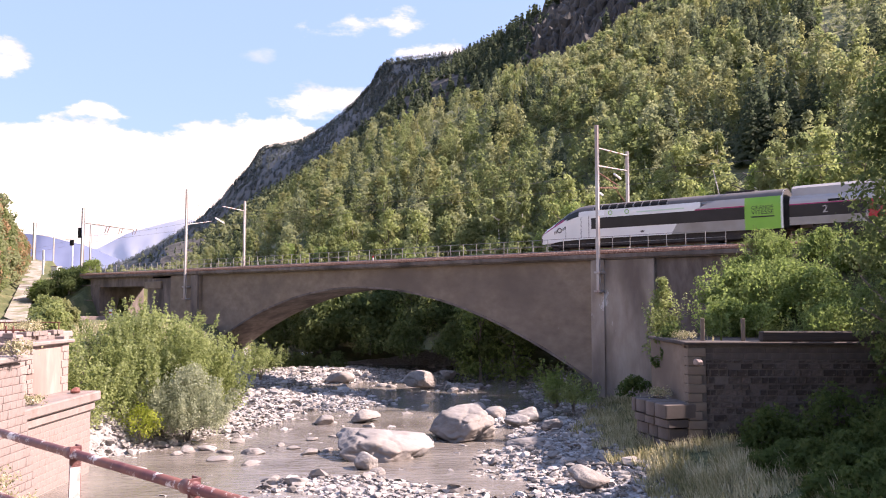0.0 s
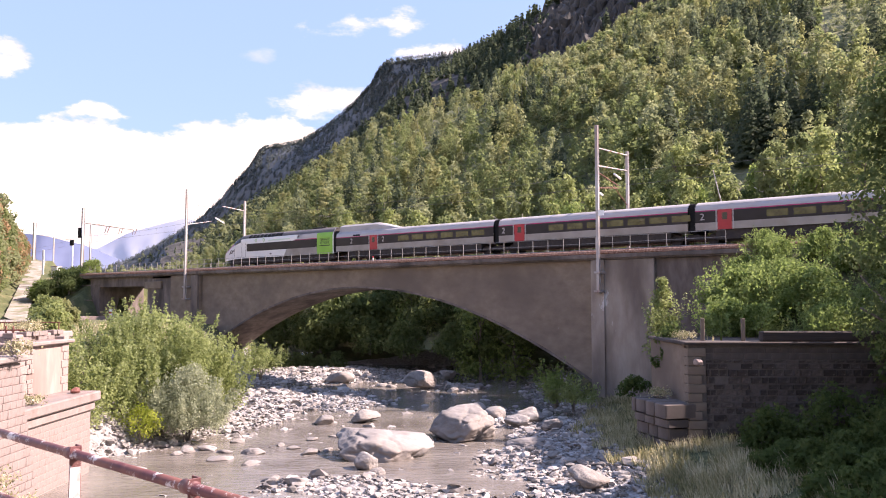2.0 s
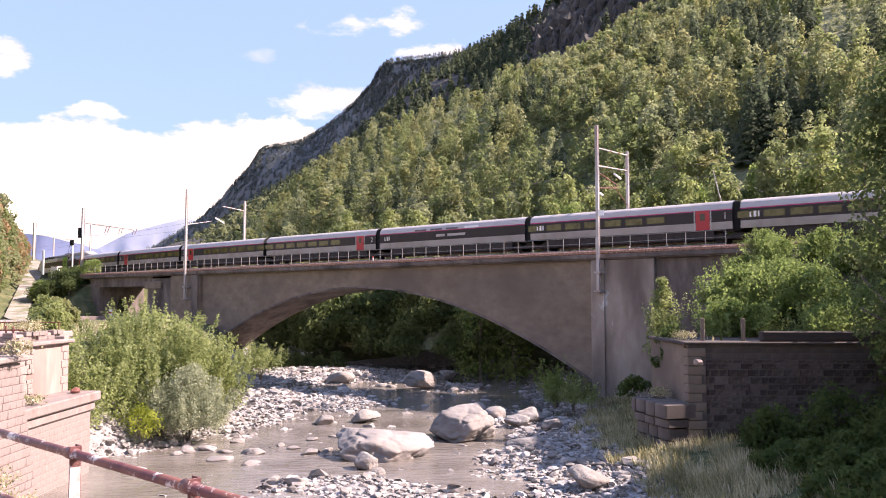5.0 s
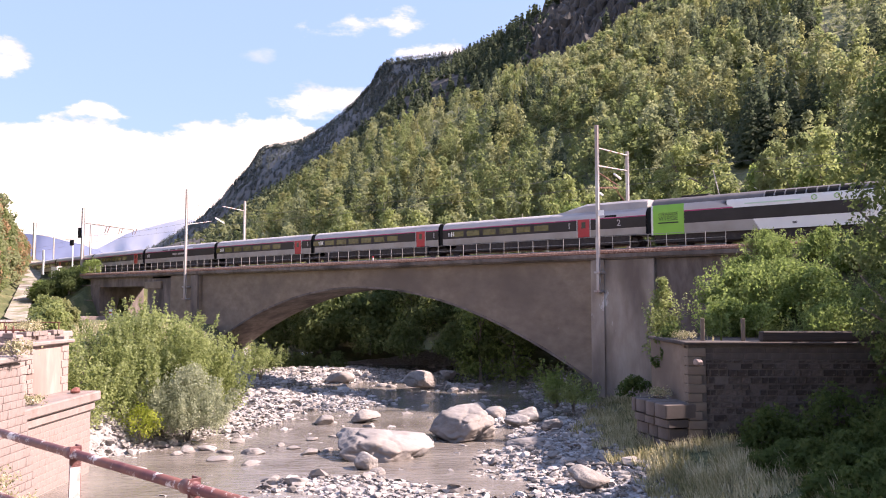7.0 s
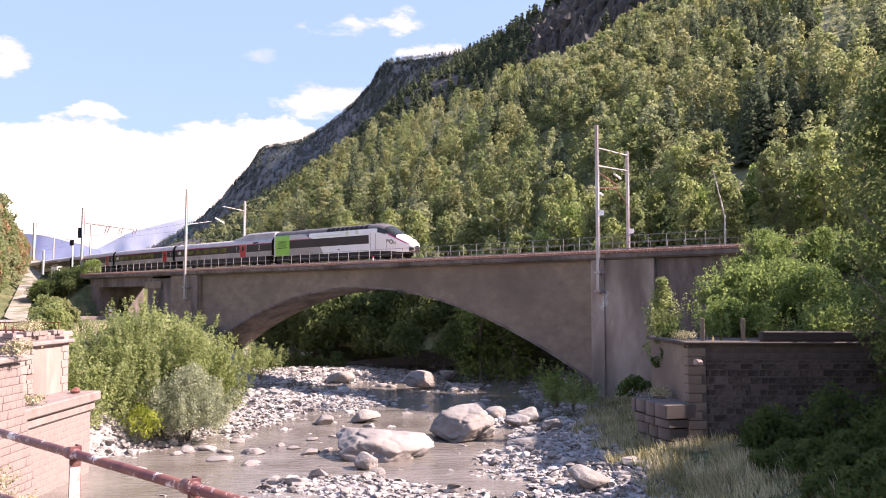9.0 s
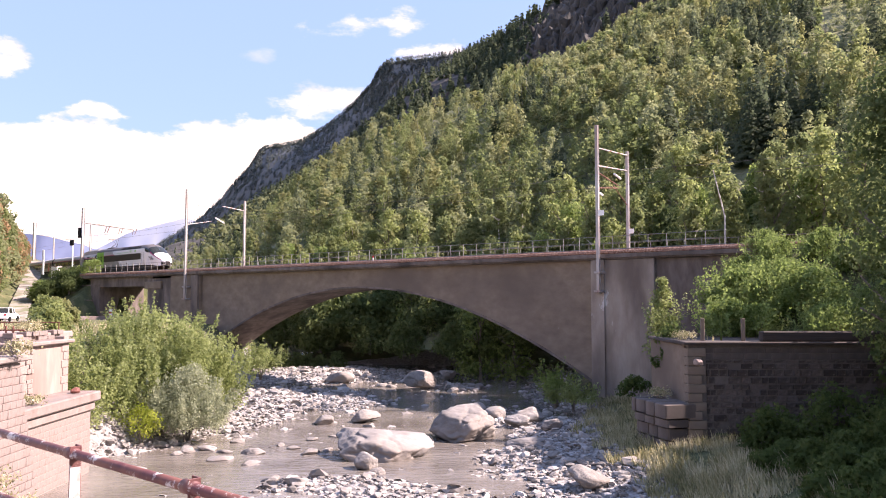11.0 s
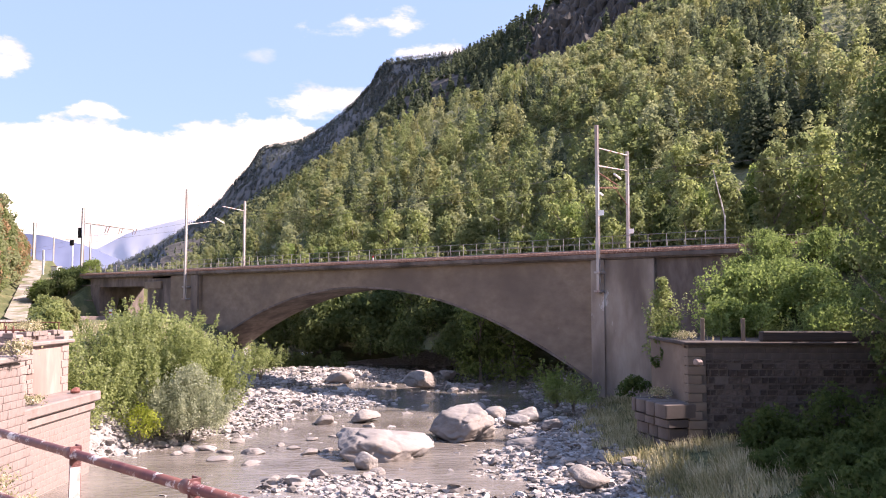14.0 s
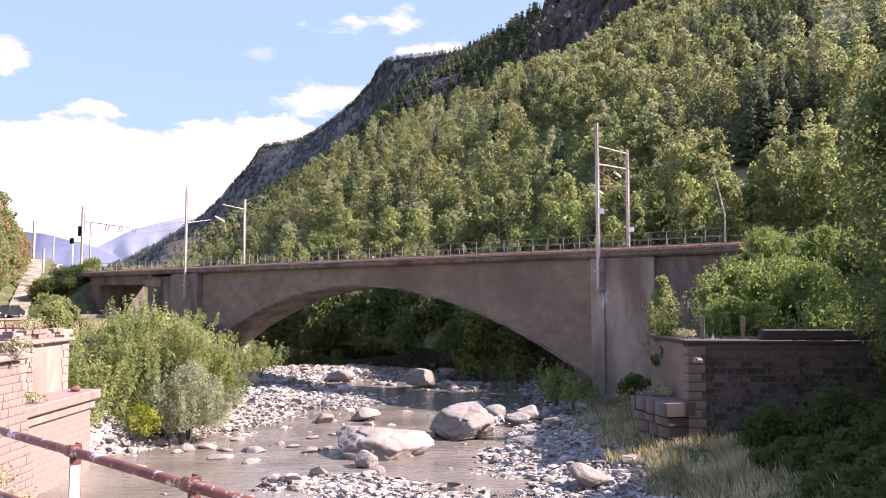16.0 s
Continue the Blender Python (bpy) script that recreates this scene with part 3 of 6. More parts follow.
def make_woods():
    r = np.random.default_rng(11)
    kinds = [crown(r, 1.0, 0.33, 38, 14, 0.028, 0.02, 0.52, 0.66, (0.19, 0.35)) for _ in range(7)] + [crown(r, 1.0, 0.25, 37, 14, 0.0245, 0.02, 0.7, 0.66, (0.22, 0.4)) for _ in range(4)]
    firs = [spruce(r, 1.0, 0.19, 20, 22, 0.042) for _ in range(4)]
    broad, dark, stems, bare = ([], [], []), [], [], []
    for k in range(3300):
        p = hill_point(HILL_A, r, 0.03, 1.0) if k % 8 > 4 else hill_point(HILL_A, r, 0.02, 0.5, 0.1, 0.75) if k % 8 == 4 else hill_point(HILL_A, r, 0.45, 1.0, 0.62, 0.95) if k % 8 > 1 else hill_point(HILL_A, r, 0.15, 0.9, 0.68, 1.0)
        u, w = p[0] / p[1], (p[2] - 8.5) / p[1]
        if p[0] > 0.62 * p[1] + 4 or u < -0.37:
            continue
        h = r.uniform(5.0, 10.0) * min(1.0, max(0.25, 0.25 + (u + 0.35) / 0.22))
        a = r.uniform(0, 6.28)
        rot = np.array([[math.cos(a), math.sin(a), 0], [-math.sin(a), math.cos(a), 0], [0, 0, 1]])
        fir = noise2(p[0], p[1], 45.0, 4.0) > 0.62 or r.random() < 0.035 or (u > 0.2 and w > 0.17 and noise2(p[0], p[1], 22.0, 9.0) > 0.4 - max(0.0, 1.2 * (u - 0.3)))
        src = firs[k % 4] if fir else kinds[int(r.integers(0, 11))]
        hh = h * (1.25 if fir else 1.0)
        (dark if fir else broad[int(noise2(p[0], p[1], 30.0, 1.0) * 3 + r.uniform(0, 3)) % 3]).append((src @ rot) * np.array([hh * r.uniform(0.9, 1.3), hh * r.uniform(0.9, 1.3), hh]) + p - np.array([0, 0, 0.4]))
        if not fir and k % 6 == 0:      # a pale stem that shows through, or a dead top
            lean = r.normal(size=2) * 0.5
            a0, a1, wd = p + np.array([0.9, -0.9, 0.1 * hh]), p + np.array([0.5 + lean[0], -0.5 + lean[1], hh * r.uniform(0.95, 1.18)]), 0.0045 * hh + 0.03
            for d in ((1, 0, 0), (0, 1, 0), (-0.7, 0.7, 0)):
                d = np.array(d) * wd
                (stems if k % 12 else bare).append([a0 - d, a0 + d, a1])
    tagged(tri_soup("birch_stems", np.array(stems), M["birch_bark"]), "pale birch stems showing among the hillside woods", "woods", kind="stuff")
    tagged(tri_soup("dead_stems", np.array(bare), M["bark"]), "bare brown treetops among the hillside woods", "woods", kind="stuff")
    for lot, mt, lb in zip(broad, ("woods", "woods_pale", "woods_yellow"), ("dense sunlit green broadleaf woods on the hillside", "grey-green aspens scattered through the hillside woods", "yellowing broadleaf trees scattered through the hillside woods")):
        tagged(tri_soup("broadleaf_woods", np.concatenate(lot), M[mt]), lb, "woods", kind="stuff")
    far = [spruce(r, 1.0, 0.2, 7, 8, 0.13) for _ in range(4)]
    scrub = [crown(r, 1.0, 0.36, 7, 12, 0.11, 0.1, 0.3) for _ in range(4)]
    pale = []
    for k in range(800):
        p = hill_point(HILL_B, r, 0.0, 1.0, 0.0, 0.42) if k % 2 else hill_point(HILL_C, r, 0.0, 0.4, 0.15, 0.75)
        pale.append(scrub[k % 4] * r.uniform(8, 14) * min(1.0, max(0.3, (p[0] / p[1] + 0.36) / 0.1)) + p - np.array([0, 0, 1.0]))
    for k in range(520):
        p = hill_point(HILL_B, r, 0.0, 0.45, 0.0, 0.2) if k % 2 else hill_point(HILL_A, r, 0.3, 1.0, 0.0, 0.22)
        pale.append(scrub[k % 4] * r.uniform(2.5, 5.0) + p - np.array([0, 0, 0.4]))
    for k in range(260):
        p = hill_point(HILL_C, r, 0.0, 0.35, 0.1, 0.55)
        pale.append(scrub[k % 4] * r.uniform(10, 17) + p - np.array([0, 0, 1.5]))
    tagged(tri_soup("valley_woods", np.concatenate(pale), M["woods_pale"]), "pale green scrub woods at the mountain's foot", "woods", kind="stuff")
    for k in range(2400):
        p = hill_point(HILL_B, r, 0.0, 1.0)
        if 0.115 < p[0] / p[1] < 0.33 and p[2] > 0.25 * p[1] and noise2(p[0] * 1.5, p[2], 40.0, 6.0) > -0.28:
            continue        # bare rock
        h = r.uniform(11, 19) * min(1.0, max(0.25, (p[0] / p[1] + 0.35) / 0.12))
        dark.append(far[k % 4] * h + p - np.array([0, 0, 1.0]))
    # a saw-toothed fringe of firs along the crest
    for k in range(500):
        p = hill_point(HILL_B, r, 0.985, 1.0)
        dark.append(far[k % 4] * r.uniform(12, 22) * min(1.0, max(0.25, (p[0] / p[1] + 0.35) / 0.12)) + p - np.array([0, 0, 1.0]))
    tagged(tri_soup("conifer_woods", np.concatenate(dark), M["conifer"]), "dark green conifer woods on the mountainside", "woods", kind="stuff")
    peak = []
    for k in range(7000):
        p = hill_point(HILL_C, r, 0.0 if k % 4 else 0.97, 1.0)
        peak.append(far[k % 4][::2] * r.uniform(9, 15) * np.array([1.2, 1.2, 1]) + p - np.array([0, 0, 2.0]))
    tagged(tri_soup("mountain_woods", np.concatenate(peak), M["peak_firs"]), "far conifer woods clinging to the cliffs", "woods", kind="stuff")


make_woods()


def make_crags():
    """Broken rock on the bare upper cliff."""
    r = np.random.default_rng(17)
    out = []
    protos = []
    for k in range(4):
        bm = bmesh.new()
        for _ in range(18):
            d = Vector(r.normal(size=3)).normalized()
            bm.verts.new(Vector((d.x, d.y, d.z * 1.3)) * 0.5 * r.uniform(0.7, 1.0))
        bmesh.ops.convex_hull(bm, input=list(bm.verts))
        bmesh.ops.triangulate(bm, faces=list(bm.faces))
        protos.append(np.array([[v.co[:] for v in f.verts] for f in bm.faces]))
        bm.free()
    while len(out) < 900:
        p = hill_point(HILL_B, r, 0.2, 1.0, 0.5, 1.0)
        if 0.1 < p[0] / p[1] < 0.36:
            out.append(protos[len(out) % 4] * np.array([r.uniform(6, 14), r.uniform(6, 14), r.uniform(8, 22)]) + p)
    tagged(tri_soup("crags", np.concatenate(out), M["cliff"]), "dark broken rock on the upper cliff", "rock", kind="stuff")


make_crags()


# ---------------------------------------------------------------- the arch bridge
ARCH_S, ARCH_TOP, ARCH_C = 64.0, 9.92, 0.0109
ARCH_L, ARCH_R = 36.8, 91.2
NEAR, FAR = -3.0, 3.9
ARCH_FAR = 2.7                   # the arch's barrel is narrower than the deck
TRACK_OFF = 1.15                 # the near track's centre, beyond the line of its flank


def soffit(s):
    return ARCH_TOP - ARCH_C * (s - ARCH_S) ** 2


def make_bridge():
    b = empty("railway_bridge", BRIDGE)
    tagged(b, "long concrete arch railway bridge with a weathered grey-brown face", "bridge")
    # the arch with its spandrel walls: one closed body
    n = 56
    ss = np.linspace(ARCH_L, ARCH_R, n)
    verts, faces = [], []
    for s in ss:
        for y in (NEAR + 0.15, ARCH_FAR):
            verts += [(s, y, soffit(s)), (s, y, 11.9)]
    for i in range(n - 1):
        k, m = 4 * i, 4 * i + 4
        faces += [(k, m, m + 1, k + 1), (k + 2, k + 3, m + 3, m + 2), (k, k + 2, m + 2, m), (k + 1, m + 1, m + 3, k + 3)]
    faces += [(0, 1, 3, 2), (4 * n - 4, 4 * n - 2, 4 * n - 1, 4 * n - 3)]
    mesh_object("arch", verts, faces, M["concrete"], b)
    # thin added lining of the vault: darker concrete in place of its shade
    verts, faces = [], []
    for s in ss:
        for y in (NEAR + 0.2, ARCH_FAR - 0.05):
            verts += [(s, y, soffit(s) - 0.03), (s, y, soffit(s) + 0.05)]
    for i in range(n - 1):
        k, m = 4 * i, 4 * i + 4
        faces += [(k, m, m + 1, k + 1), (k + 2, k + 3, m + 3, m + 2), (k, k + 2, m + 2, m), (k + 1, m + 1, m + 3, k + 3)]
    mesh_object("vault", verts, faces, M["dark_concrete"], b, "concrete vault with its shade painted in dark")
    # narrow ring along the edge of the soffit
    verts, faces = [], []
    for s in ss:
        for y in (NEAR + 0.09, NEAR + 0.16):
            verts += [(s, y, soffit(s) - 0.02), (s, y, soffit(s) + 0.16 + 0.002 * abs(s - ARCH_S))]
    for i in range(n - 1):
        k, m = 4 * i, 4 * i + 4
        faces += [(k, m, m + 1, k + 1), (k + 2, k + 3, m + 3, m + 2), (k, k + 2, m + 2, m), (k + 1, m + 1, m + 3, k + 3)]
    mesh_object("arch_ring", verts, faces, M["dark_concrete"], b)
    # piers at the springings
    part("pier", box(ARCH_R, 96.5, NEAR - 0.25, ARCH_FAR + 0.25, -1, 11.86, 0.04), M["pier_concrete"], b, "paler lime-streaked pier")
    part("pilaster", box(ARCH_R - 0.02, 92.35, NEAR - 0.45, NEAR - 0.2, -1, 11.84, 0.03), M["pier_concrete"], b)
    part("abutment_wall", box(96.4, 112, NEAR + 0.05, FAR - 0.05, -1, 11.85, 0.03), M["dark_concrete"], b)
    part("pier", box(30.4, ARCH_L, NEAR - 0.25, ARCH_FAR + 0.25, -1, 11.86, 0.04), M["concrete"], b)
    part("pilaster", box(35.3, 36.75, NEAR - 0.5, NEAR - 0.2, -1, 11.84, 0.03), M["dark_concrete"], b)
    part("abutment_wall", box(24.6, 30.5, NEAR - 0.05, FAR - 0.05, -1, 11.6, 0.03), M["dark_concrete"], b)
    part("bearing_block", box(24.2, 28.2, NEAR - 0.3, FAR, 10.25, 11.2, 0.05), M["concrete"], b)
    part("abutment_wall", box(4.0, 11.8, NEAR - 0.05, FAR, -1, 11.0, 0.03), M["dark_concrete"], b)
    part("girder", box(9.0, 25.5, NEAR + 0.05, NEAR + 0.5, 10.6, 12.0, 0.02), M["dark_concrete"], b, "dark stained deck girder over the road")
    part("girder", box(9.0, 25.5, FAR - 0.5, FAR - 0.05, 10.6, 12.0, 0.02), M["dark_concrete"], b)
    part("girder", box(9.0, 25.5, -0.2, 0.3, 10.6, 12.0, 0.02), M["dark_concrete"], b)
    # deck slab with its cornice, and the ballast bed
    part("deck", box(4.0, 112, NEAR - 0.35, FAR + 0.35, 11.87, 12.3, 0.03), M["dark_concrete"], b)
    part("cornice", box(4.0, 112, NEAR - 0.5, NEAR - 0.3, 11.98, 12.3, 0.03), M["dark_concrete"], b)
    part("ballast_bed", box(3.0, 112, NEAR - 0.42, FAR + 0.3, 12.28, 12.64, 0.1), M["ballast"], b)


make_bridge()


def make_railing(s0, s1, off, step=1.5):
    r = empty("bridge_railing", BRIDGE @ pose(s0, off, 12.5))
    tagged(r, "galvanised tube railing along the bridge's edge", "railing")
    n = int((s1 - s0) / step)
    post = None
    for i in range(n + 1):
        if post is None:
            bm = box(-0.022, 0.022, -0.022, 0.022, 0, 1.22, 0.005)
            post = part("post", bm, M["rail"], r)
        else:
            q = post.copy()
            scene.collection.objects.link(q)
            q.location.x = i * step
    for z, rad in ((1.22, 0.022), (0.72, 0.017), (0.2, 0.035)):
        part("rail", tube((0, -0.04, z), (n * step, -0.04, z), rad, sides=6), M["rail"], r)
    return r


make_railing(6.0, 103.0, NEAR - 0.12)
make_railing(6.0, 108.0, FAR + 0.1)


def make_tracks():
    for off in (TRACK_OFF,):
        t = empty("railway_track")
        tagged(t, "rusty railway track on brown ballast", "track")
        for g in (-0.75, 0.75):
            prof = [(-0.035, 0), (0.035, 0), (0.035, -0.05), (0.01, -0.06), (0.01, -0.14), (0.07, -0.17), (-0.07, -0.17), (-0.01, -0.14), (-0.01, -0.06), (-0.035, -0.05)]
            verts, faces = [], []
            ss = np.arange(-120, 150, 3.0)
            for s in ss:
                c = track(s)
                d = track(s + 0.5) - track(s - 0.5)
                d /= np.linalg.norm(d)
                nn = np.array([-d[1], d[0]])
                if nn @ N2 < 0:
                    nn = -nn
                for a, z in prof:
                    q = c + nn * (off + g + a)
                    verts.append((q[0], q[1], Z_RAIL + z))
            k = len(prof)
            for i in range(len(ss) - 1):
                for j in range(k):
                    faces.append((i * k + j, i * k + (j + 1) % k, (i + 1) * k + (j + 1) % k, (i + 1) * k + j))
            mesh_object("rail", verts, faces, M["rust"], t)
        bm = bmesh.new()
        for s in np.arange(2, 112, 0.62):
            add_box(bm, s - 0.13, s + 0.13, off - 1.25, off + 1.25, 12.55, 12.745)
        sl = part("sleepers", bm, M["dark_concrete"], t)
        sl.matrix_world = BRIDGE
        sl["kind"] = "stuff"


make_tracks()


# ---------------------------------------------------------------- the train
def train_surface(kind):
    """Half width and height of the car's skin at x (0 = inner end), q (0 = skirt, 1 = roof ridge)."""
    if kind == "power":
        xs = [0, 16.4, 17.2, 18.1, 19.0, 19.9, 20.7, 21.2, 21.4]
        tops = [4.0, 4.0, 3.9, 3.55, 3.0, 2.45, 2.0, 1.65, 1.4]
        wid = [1.41, 1.41, 1.40, 1.38, 1.32, 1.2, 1.0, 0.7, 0.35]
        bot = [0.95, 0.95, 0.93, 0.9, 0.85, 0.75, 0.7, 0.75, 0.85]
    else:
        xs, tops, wid, bot = [0, 30], [3.42, 3.42], [1.45, 1.45], [1.12, 1.12]

    def f(x, q):
        top, w, b = np.interp(x, xs, tops), np.interp(x, xs, wid), np.interp(x, xs, bot)
        z = b + q * (top - b)
        k = max(0.0, (q - 0.45) / 0.55)
        hw = w * (1 - k ** 4.6) ** 0.5 if k < 1 else 0.0
        return hw * (1.0 - 0.03 * (1 - q) ** 2), z
    return f


def skin(name, f, x0, x1, q0, q1, mat, parent, out=0.0, label="", nx=2, nq=6, slant=0.0, sides=(1, -1), smooth=True):
    """A panel of the car's skin, on both sides, standing out by some millimetres; an object for each flank where it is a piece of its own."""
    if len(sides) == 2 and name in ("door", "window", "door_window", "door_post", "roof_grille", "cab_door", "cab_window", "end_panel", "lower_flank", "upper_flank", "flank_stripe", "flank_band", "window_band", "nose_stripe", "front_apron", "grille_bar", "vent", "blank_panel"):
        for sg in sides:
            skin(name, f, x0, x1, q0, q1, mat, parent, out, label, nx, nq, slant, (sg,), smooth)
        return None
    verts, faces = [], []
    for sgn in sides:
        base = len(verts)
        for i in range(nx + 1):
            for j in range(nq + 1):
                q = q0 + (q1 - q0) * j / nq
                x = x0 + (x1 - x0) * i / nx + slant * (j / nq) * (1 if i == nx else 0)
                y, z = f(x, q)
                verts.append((x, sgn * (y + out), z + (out if q > 0.8 else 0)))
        w = nq + 1
        for i in range(nx):
            for j in range(nq):
                a = base + i * w + j
                faces.append((a, a + w, a + w + 1, a + 1) if sgn < 0 else (a, a + 1, a + w + 1, a + w))
    return mesh_object(name, verts, faces, mat, parent, label, smooth)


def cap(f, x, q1, mat, parent, name="end_wall"):
    pts = [(x, f(x, q)[0], f(x, q)[1]) for q in np.linspace(0, q1, 9)]
    pts += [(x, -y, z) for x, y, z in pts[::-1]]
    return mesh_object(name, pts, [tuple(range(len(pts)))], mat, parent)


def bogie(parent, x):
    bm = bmesh.new()
    for g in (-1.5, 1.5):
        for sy in (-0.75, 0.75):
            add_tube(bm, (x + g, sy - 0.06, 0.46), (x + g, sy + 0.06, 0.46), 0.46, sides=16)
    for sy in (-1.0, 1.0):
        add_box(bm, x - 2.0, x + 2.0, sy - 0.08, sy + 0.08, 0.4, 0.7, 0.03)
    add_box(bm, x - 0.5, x + 0.5, -1, 1, 0.45, 0.85, 0.03)
    return part("bogie", bm, M["t_under"], parent)


def text_part(name, body, size, mat, parent, m, label=""):
    cu = bpy.data.curves.new(name, "FONT")
    cu.body, cu.size, cu.extrude, cu.align_x, cu.align_y = body, size, 0.006, "CENTER", "CENTER"
    tmp = bpy.data.objects.new("tmp", cu)
    scene.collection.objects.link(tmp)
    dg = bpy.context.evaluated_depsgraph_get()
    me = bpy.data.meshes.new_from_object(tmp.evaluated_get(dg))
    bpy.data.objects.remove(tmp)
    me.materials.clear()
    me.materials.append(mat)
    ob = new(name, me)
    ob.parent = parent
    ob.matrix_basis = m
    return tagged(ob, label)


def side_pose(x, y_sign, z, hw):
    """A pose for writing that is read from outside on that flank."""
    return pose(x, y_sign * hw, z, 90, 0, 0 if y_sign < 0 else 180)


def ring(x, y, z, r, thick, sides=18):
    """A flat ring standing on a flank."""
    bm = bmesh.new()
    pts = [(x + r * math.cos(2 * math.pi * i / sides), y, z + r * math.sin(2 * math.pi * i / sides)) for i in range(sides)]
    for i in range(sides):
        add_tube(bm, pts[i], pts[(i + 1) % sides], thick, sides=5)
    return bm


M["t_slogan"] = material("pale green lettering paint", [(0.45, 0.6, 0.45), (0.5, 0.64, 0.5)], 2, 3, 0.4, bump=0)


def power_car():
    c = empty("power_car")
    tagged(c, "white and black high-speed power car with lime green panel", "train car")
    f = train_surface("power")
    L = 21.4
    skin("body", f, 0.15, L, 0, 1, M["t_white"], c, nx=60, nq=14)
    cap(f, 0.15, 1, M["t_under"], c)
    cap(f, L, 1, M["t_dark"], c, "coupler_hatch")
    skin("roof", f, 0.2, 17.95, 0.79, 1, M["t_roof"], c, 0.008, "dark grey roof", 24, 8)
    skin("lower_flank", f, 2.9, 8.7, 0.0, 0.27, M["t_grey"], c, 0.006, "warm grey lower flank", 8, 4, slant=-0.5)
    skin("upper_flank", f, 2.9, 6.75, 0.6, 0.79, M["t_light"], c, 0.006, "silver upper flank", 8, 4, slant=-1.65)
    skin("flank_stripe", f, 2.9, 6.75, 0.575, 0.605, M["t_carmine"], c, 0.01, "carmine stripe", 6, 1)
    skin("flank_band", f, 2.9, 15.8, 0.27, 0.575, M["t_dark"], c, 0.008, "black flank band", 10, 4)
    skin("end_panel", f, 0.3, 2.9, 0.0, 0.79, M["t_green"], c, 0.01, "lime green end panel with dark lettering", 4, 8)
    skin("roof_grille", f, 9.05, 15.6, 0.79, 0.93, M["t_rubber"], c, 0.014, "black louvred roof grille", 12, 3)
    for i in range(10):
        skin("grille_bar", f, 9.0 + 0.73 * i, 9.07 + 0.73 * i, 0.79, 0.94, M["t_grey"], c, 0.03, nx=1, nq=2)
    skin("windscreen", f, 17.9, 19.5, 0.72, 1.0, M["t_glass"], c, 0.012, "raked black windscreen", 8, 8)
    skin("cab_window", f, 17.0, 18.2, 0.66, 0.83, M["t_glass"], c, 0.014, nx=5, nq=4)
    skin("nose_stripe", f, 18.5, 21.0, 0.71, 0.79, M["t_carmine"], c, 0.014, "carmine nose stripe", 14, 2)
    skin("front_apron", f, 21.0, 21.38, 0.1, 0.5, M["t_dark"], c, 0.014, nx=5, nq=4)
    for x in (16.0, 16.75, 18.3):
        skin("cab_door", f, x, x + 0.05, 0.05, 0.64 if x < 18 else 0.5, M["t_roof"], c, 0.012, "dark seam and handrail of the cab door", nx=1, nq=4)
    for sg in (1, -1):
        part("headlight", box(20.3, 20.55, sg * 0.72 - 0.12, sg * 0.72 + 0.12, 1.95, 2.08, 0.03), M["white_enamel"], c)
        for w, zz, size in (("GRANDE", 0.53, 0.4), ("VITESSE", 0.415, 0.48)):
            y, z = f(1.6, zz)
            text_part("lettering", w, size, M["t_dark"], c, side_pose(1.6, sg, z, y + 0.016), "dark lettering")
        y, z = f(1.6, 0.31)
        part("lettering_bar", box(0.75, 2.45, sg * y - 0.02, sg * y + 0.014, z - 0.05, z + 0.05), M["t_dark"], c, "small dark line of lettering")
        for xx in (12.5, 14.0):
            y, z = f(xx, 0.69)
            part("emblem", ring(xx, sg * (y + 0.01), z, 0.17, 0.03), M["t_green"], c, "small green ring emblem")
        y, z = f(10.0, 0.66)
        part("slogan_bar", box(7.6, 11.6, sg * y - 0.02, sg * y + 0.01, z - 0.05, z + 0.05), M["t_slogan"], c, "pale green line of lettering")
        # dark mark on the nose: a ring between strokes
        y, z = f(18.95, 0.45)
        tilt = -0.02
        part("nose_mark", ring(18.95, sg * (y - tilt), z, 0.2, 0.05), M["t_roof"], c, "dark ring of the maker's mark")
        for xx in (18.4, 18.58, 19.3, 19.48):
            y, z = f(xx, 0.45)
            part("nose_mark", box(xx - 0.04, xx + 0.04, sg * y - 0.03, sg * y + 0.03, z - 0.13, z + 0.13, 0.01), M["t_roof"], c, "short dark stroke of the maker's mark")
        y, z = f(8.0, 0.1)
        part("data_plate", box(11.0, 11.3, sg * y - 0.02, sg * y + 0.012, z, z + 0.16), M["t_roof"], c)
    part("underframe", box(0.3, 19.2, -1.15, 1.15, 0.3, 1.0, 0.05), M["t_under"], c)
    bogie(c, 4.0)
    bogie(c, 18.0)
    # pantograph, folded low
    bm = bmesh.new()
    for sy in (-0.4, 0.4):
        add_tube(bm, (2.8, sy, 3.95), (4.3, sy * 0.4, 4.65), 0.035, sides=5)
        add_tube(bm, (4.3, sy * 0.4, 4.65), (3.2, sy * 0.7, 5.35), 0.025, sides=5)
        add_tube(bm, (2.9, sy * 1.9, 5.2), (3.2, sy * 1.9, 5.4), 0.03, sides=5)
    add_tube(bm, (3.2, -0.8, 5.4), (3.2, 0.8, 5.4), 0.035, sides=5)
    add_box(bm, 2.4, 4.6, -0.6, 0.6, 3.95, 4.08, 0.02)
    part("pantograph", bm, M["t_under"], c)
    return c


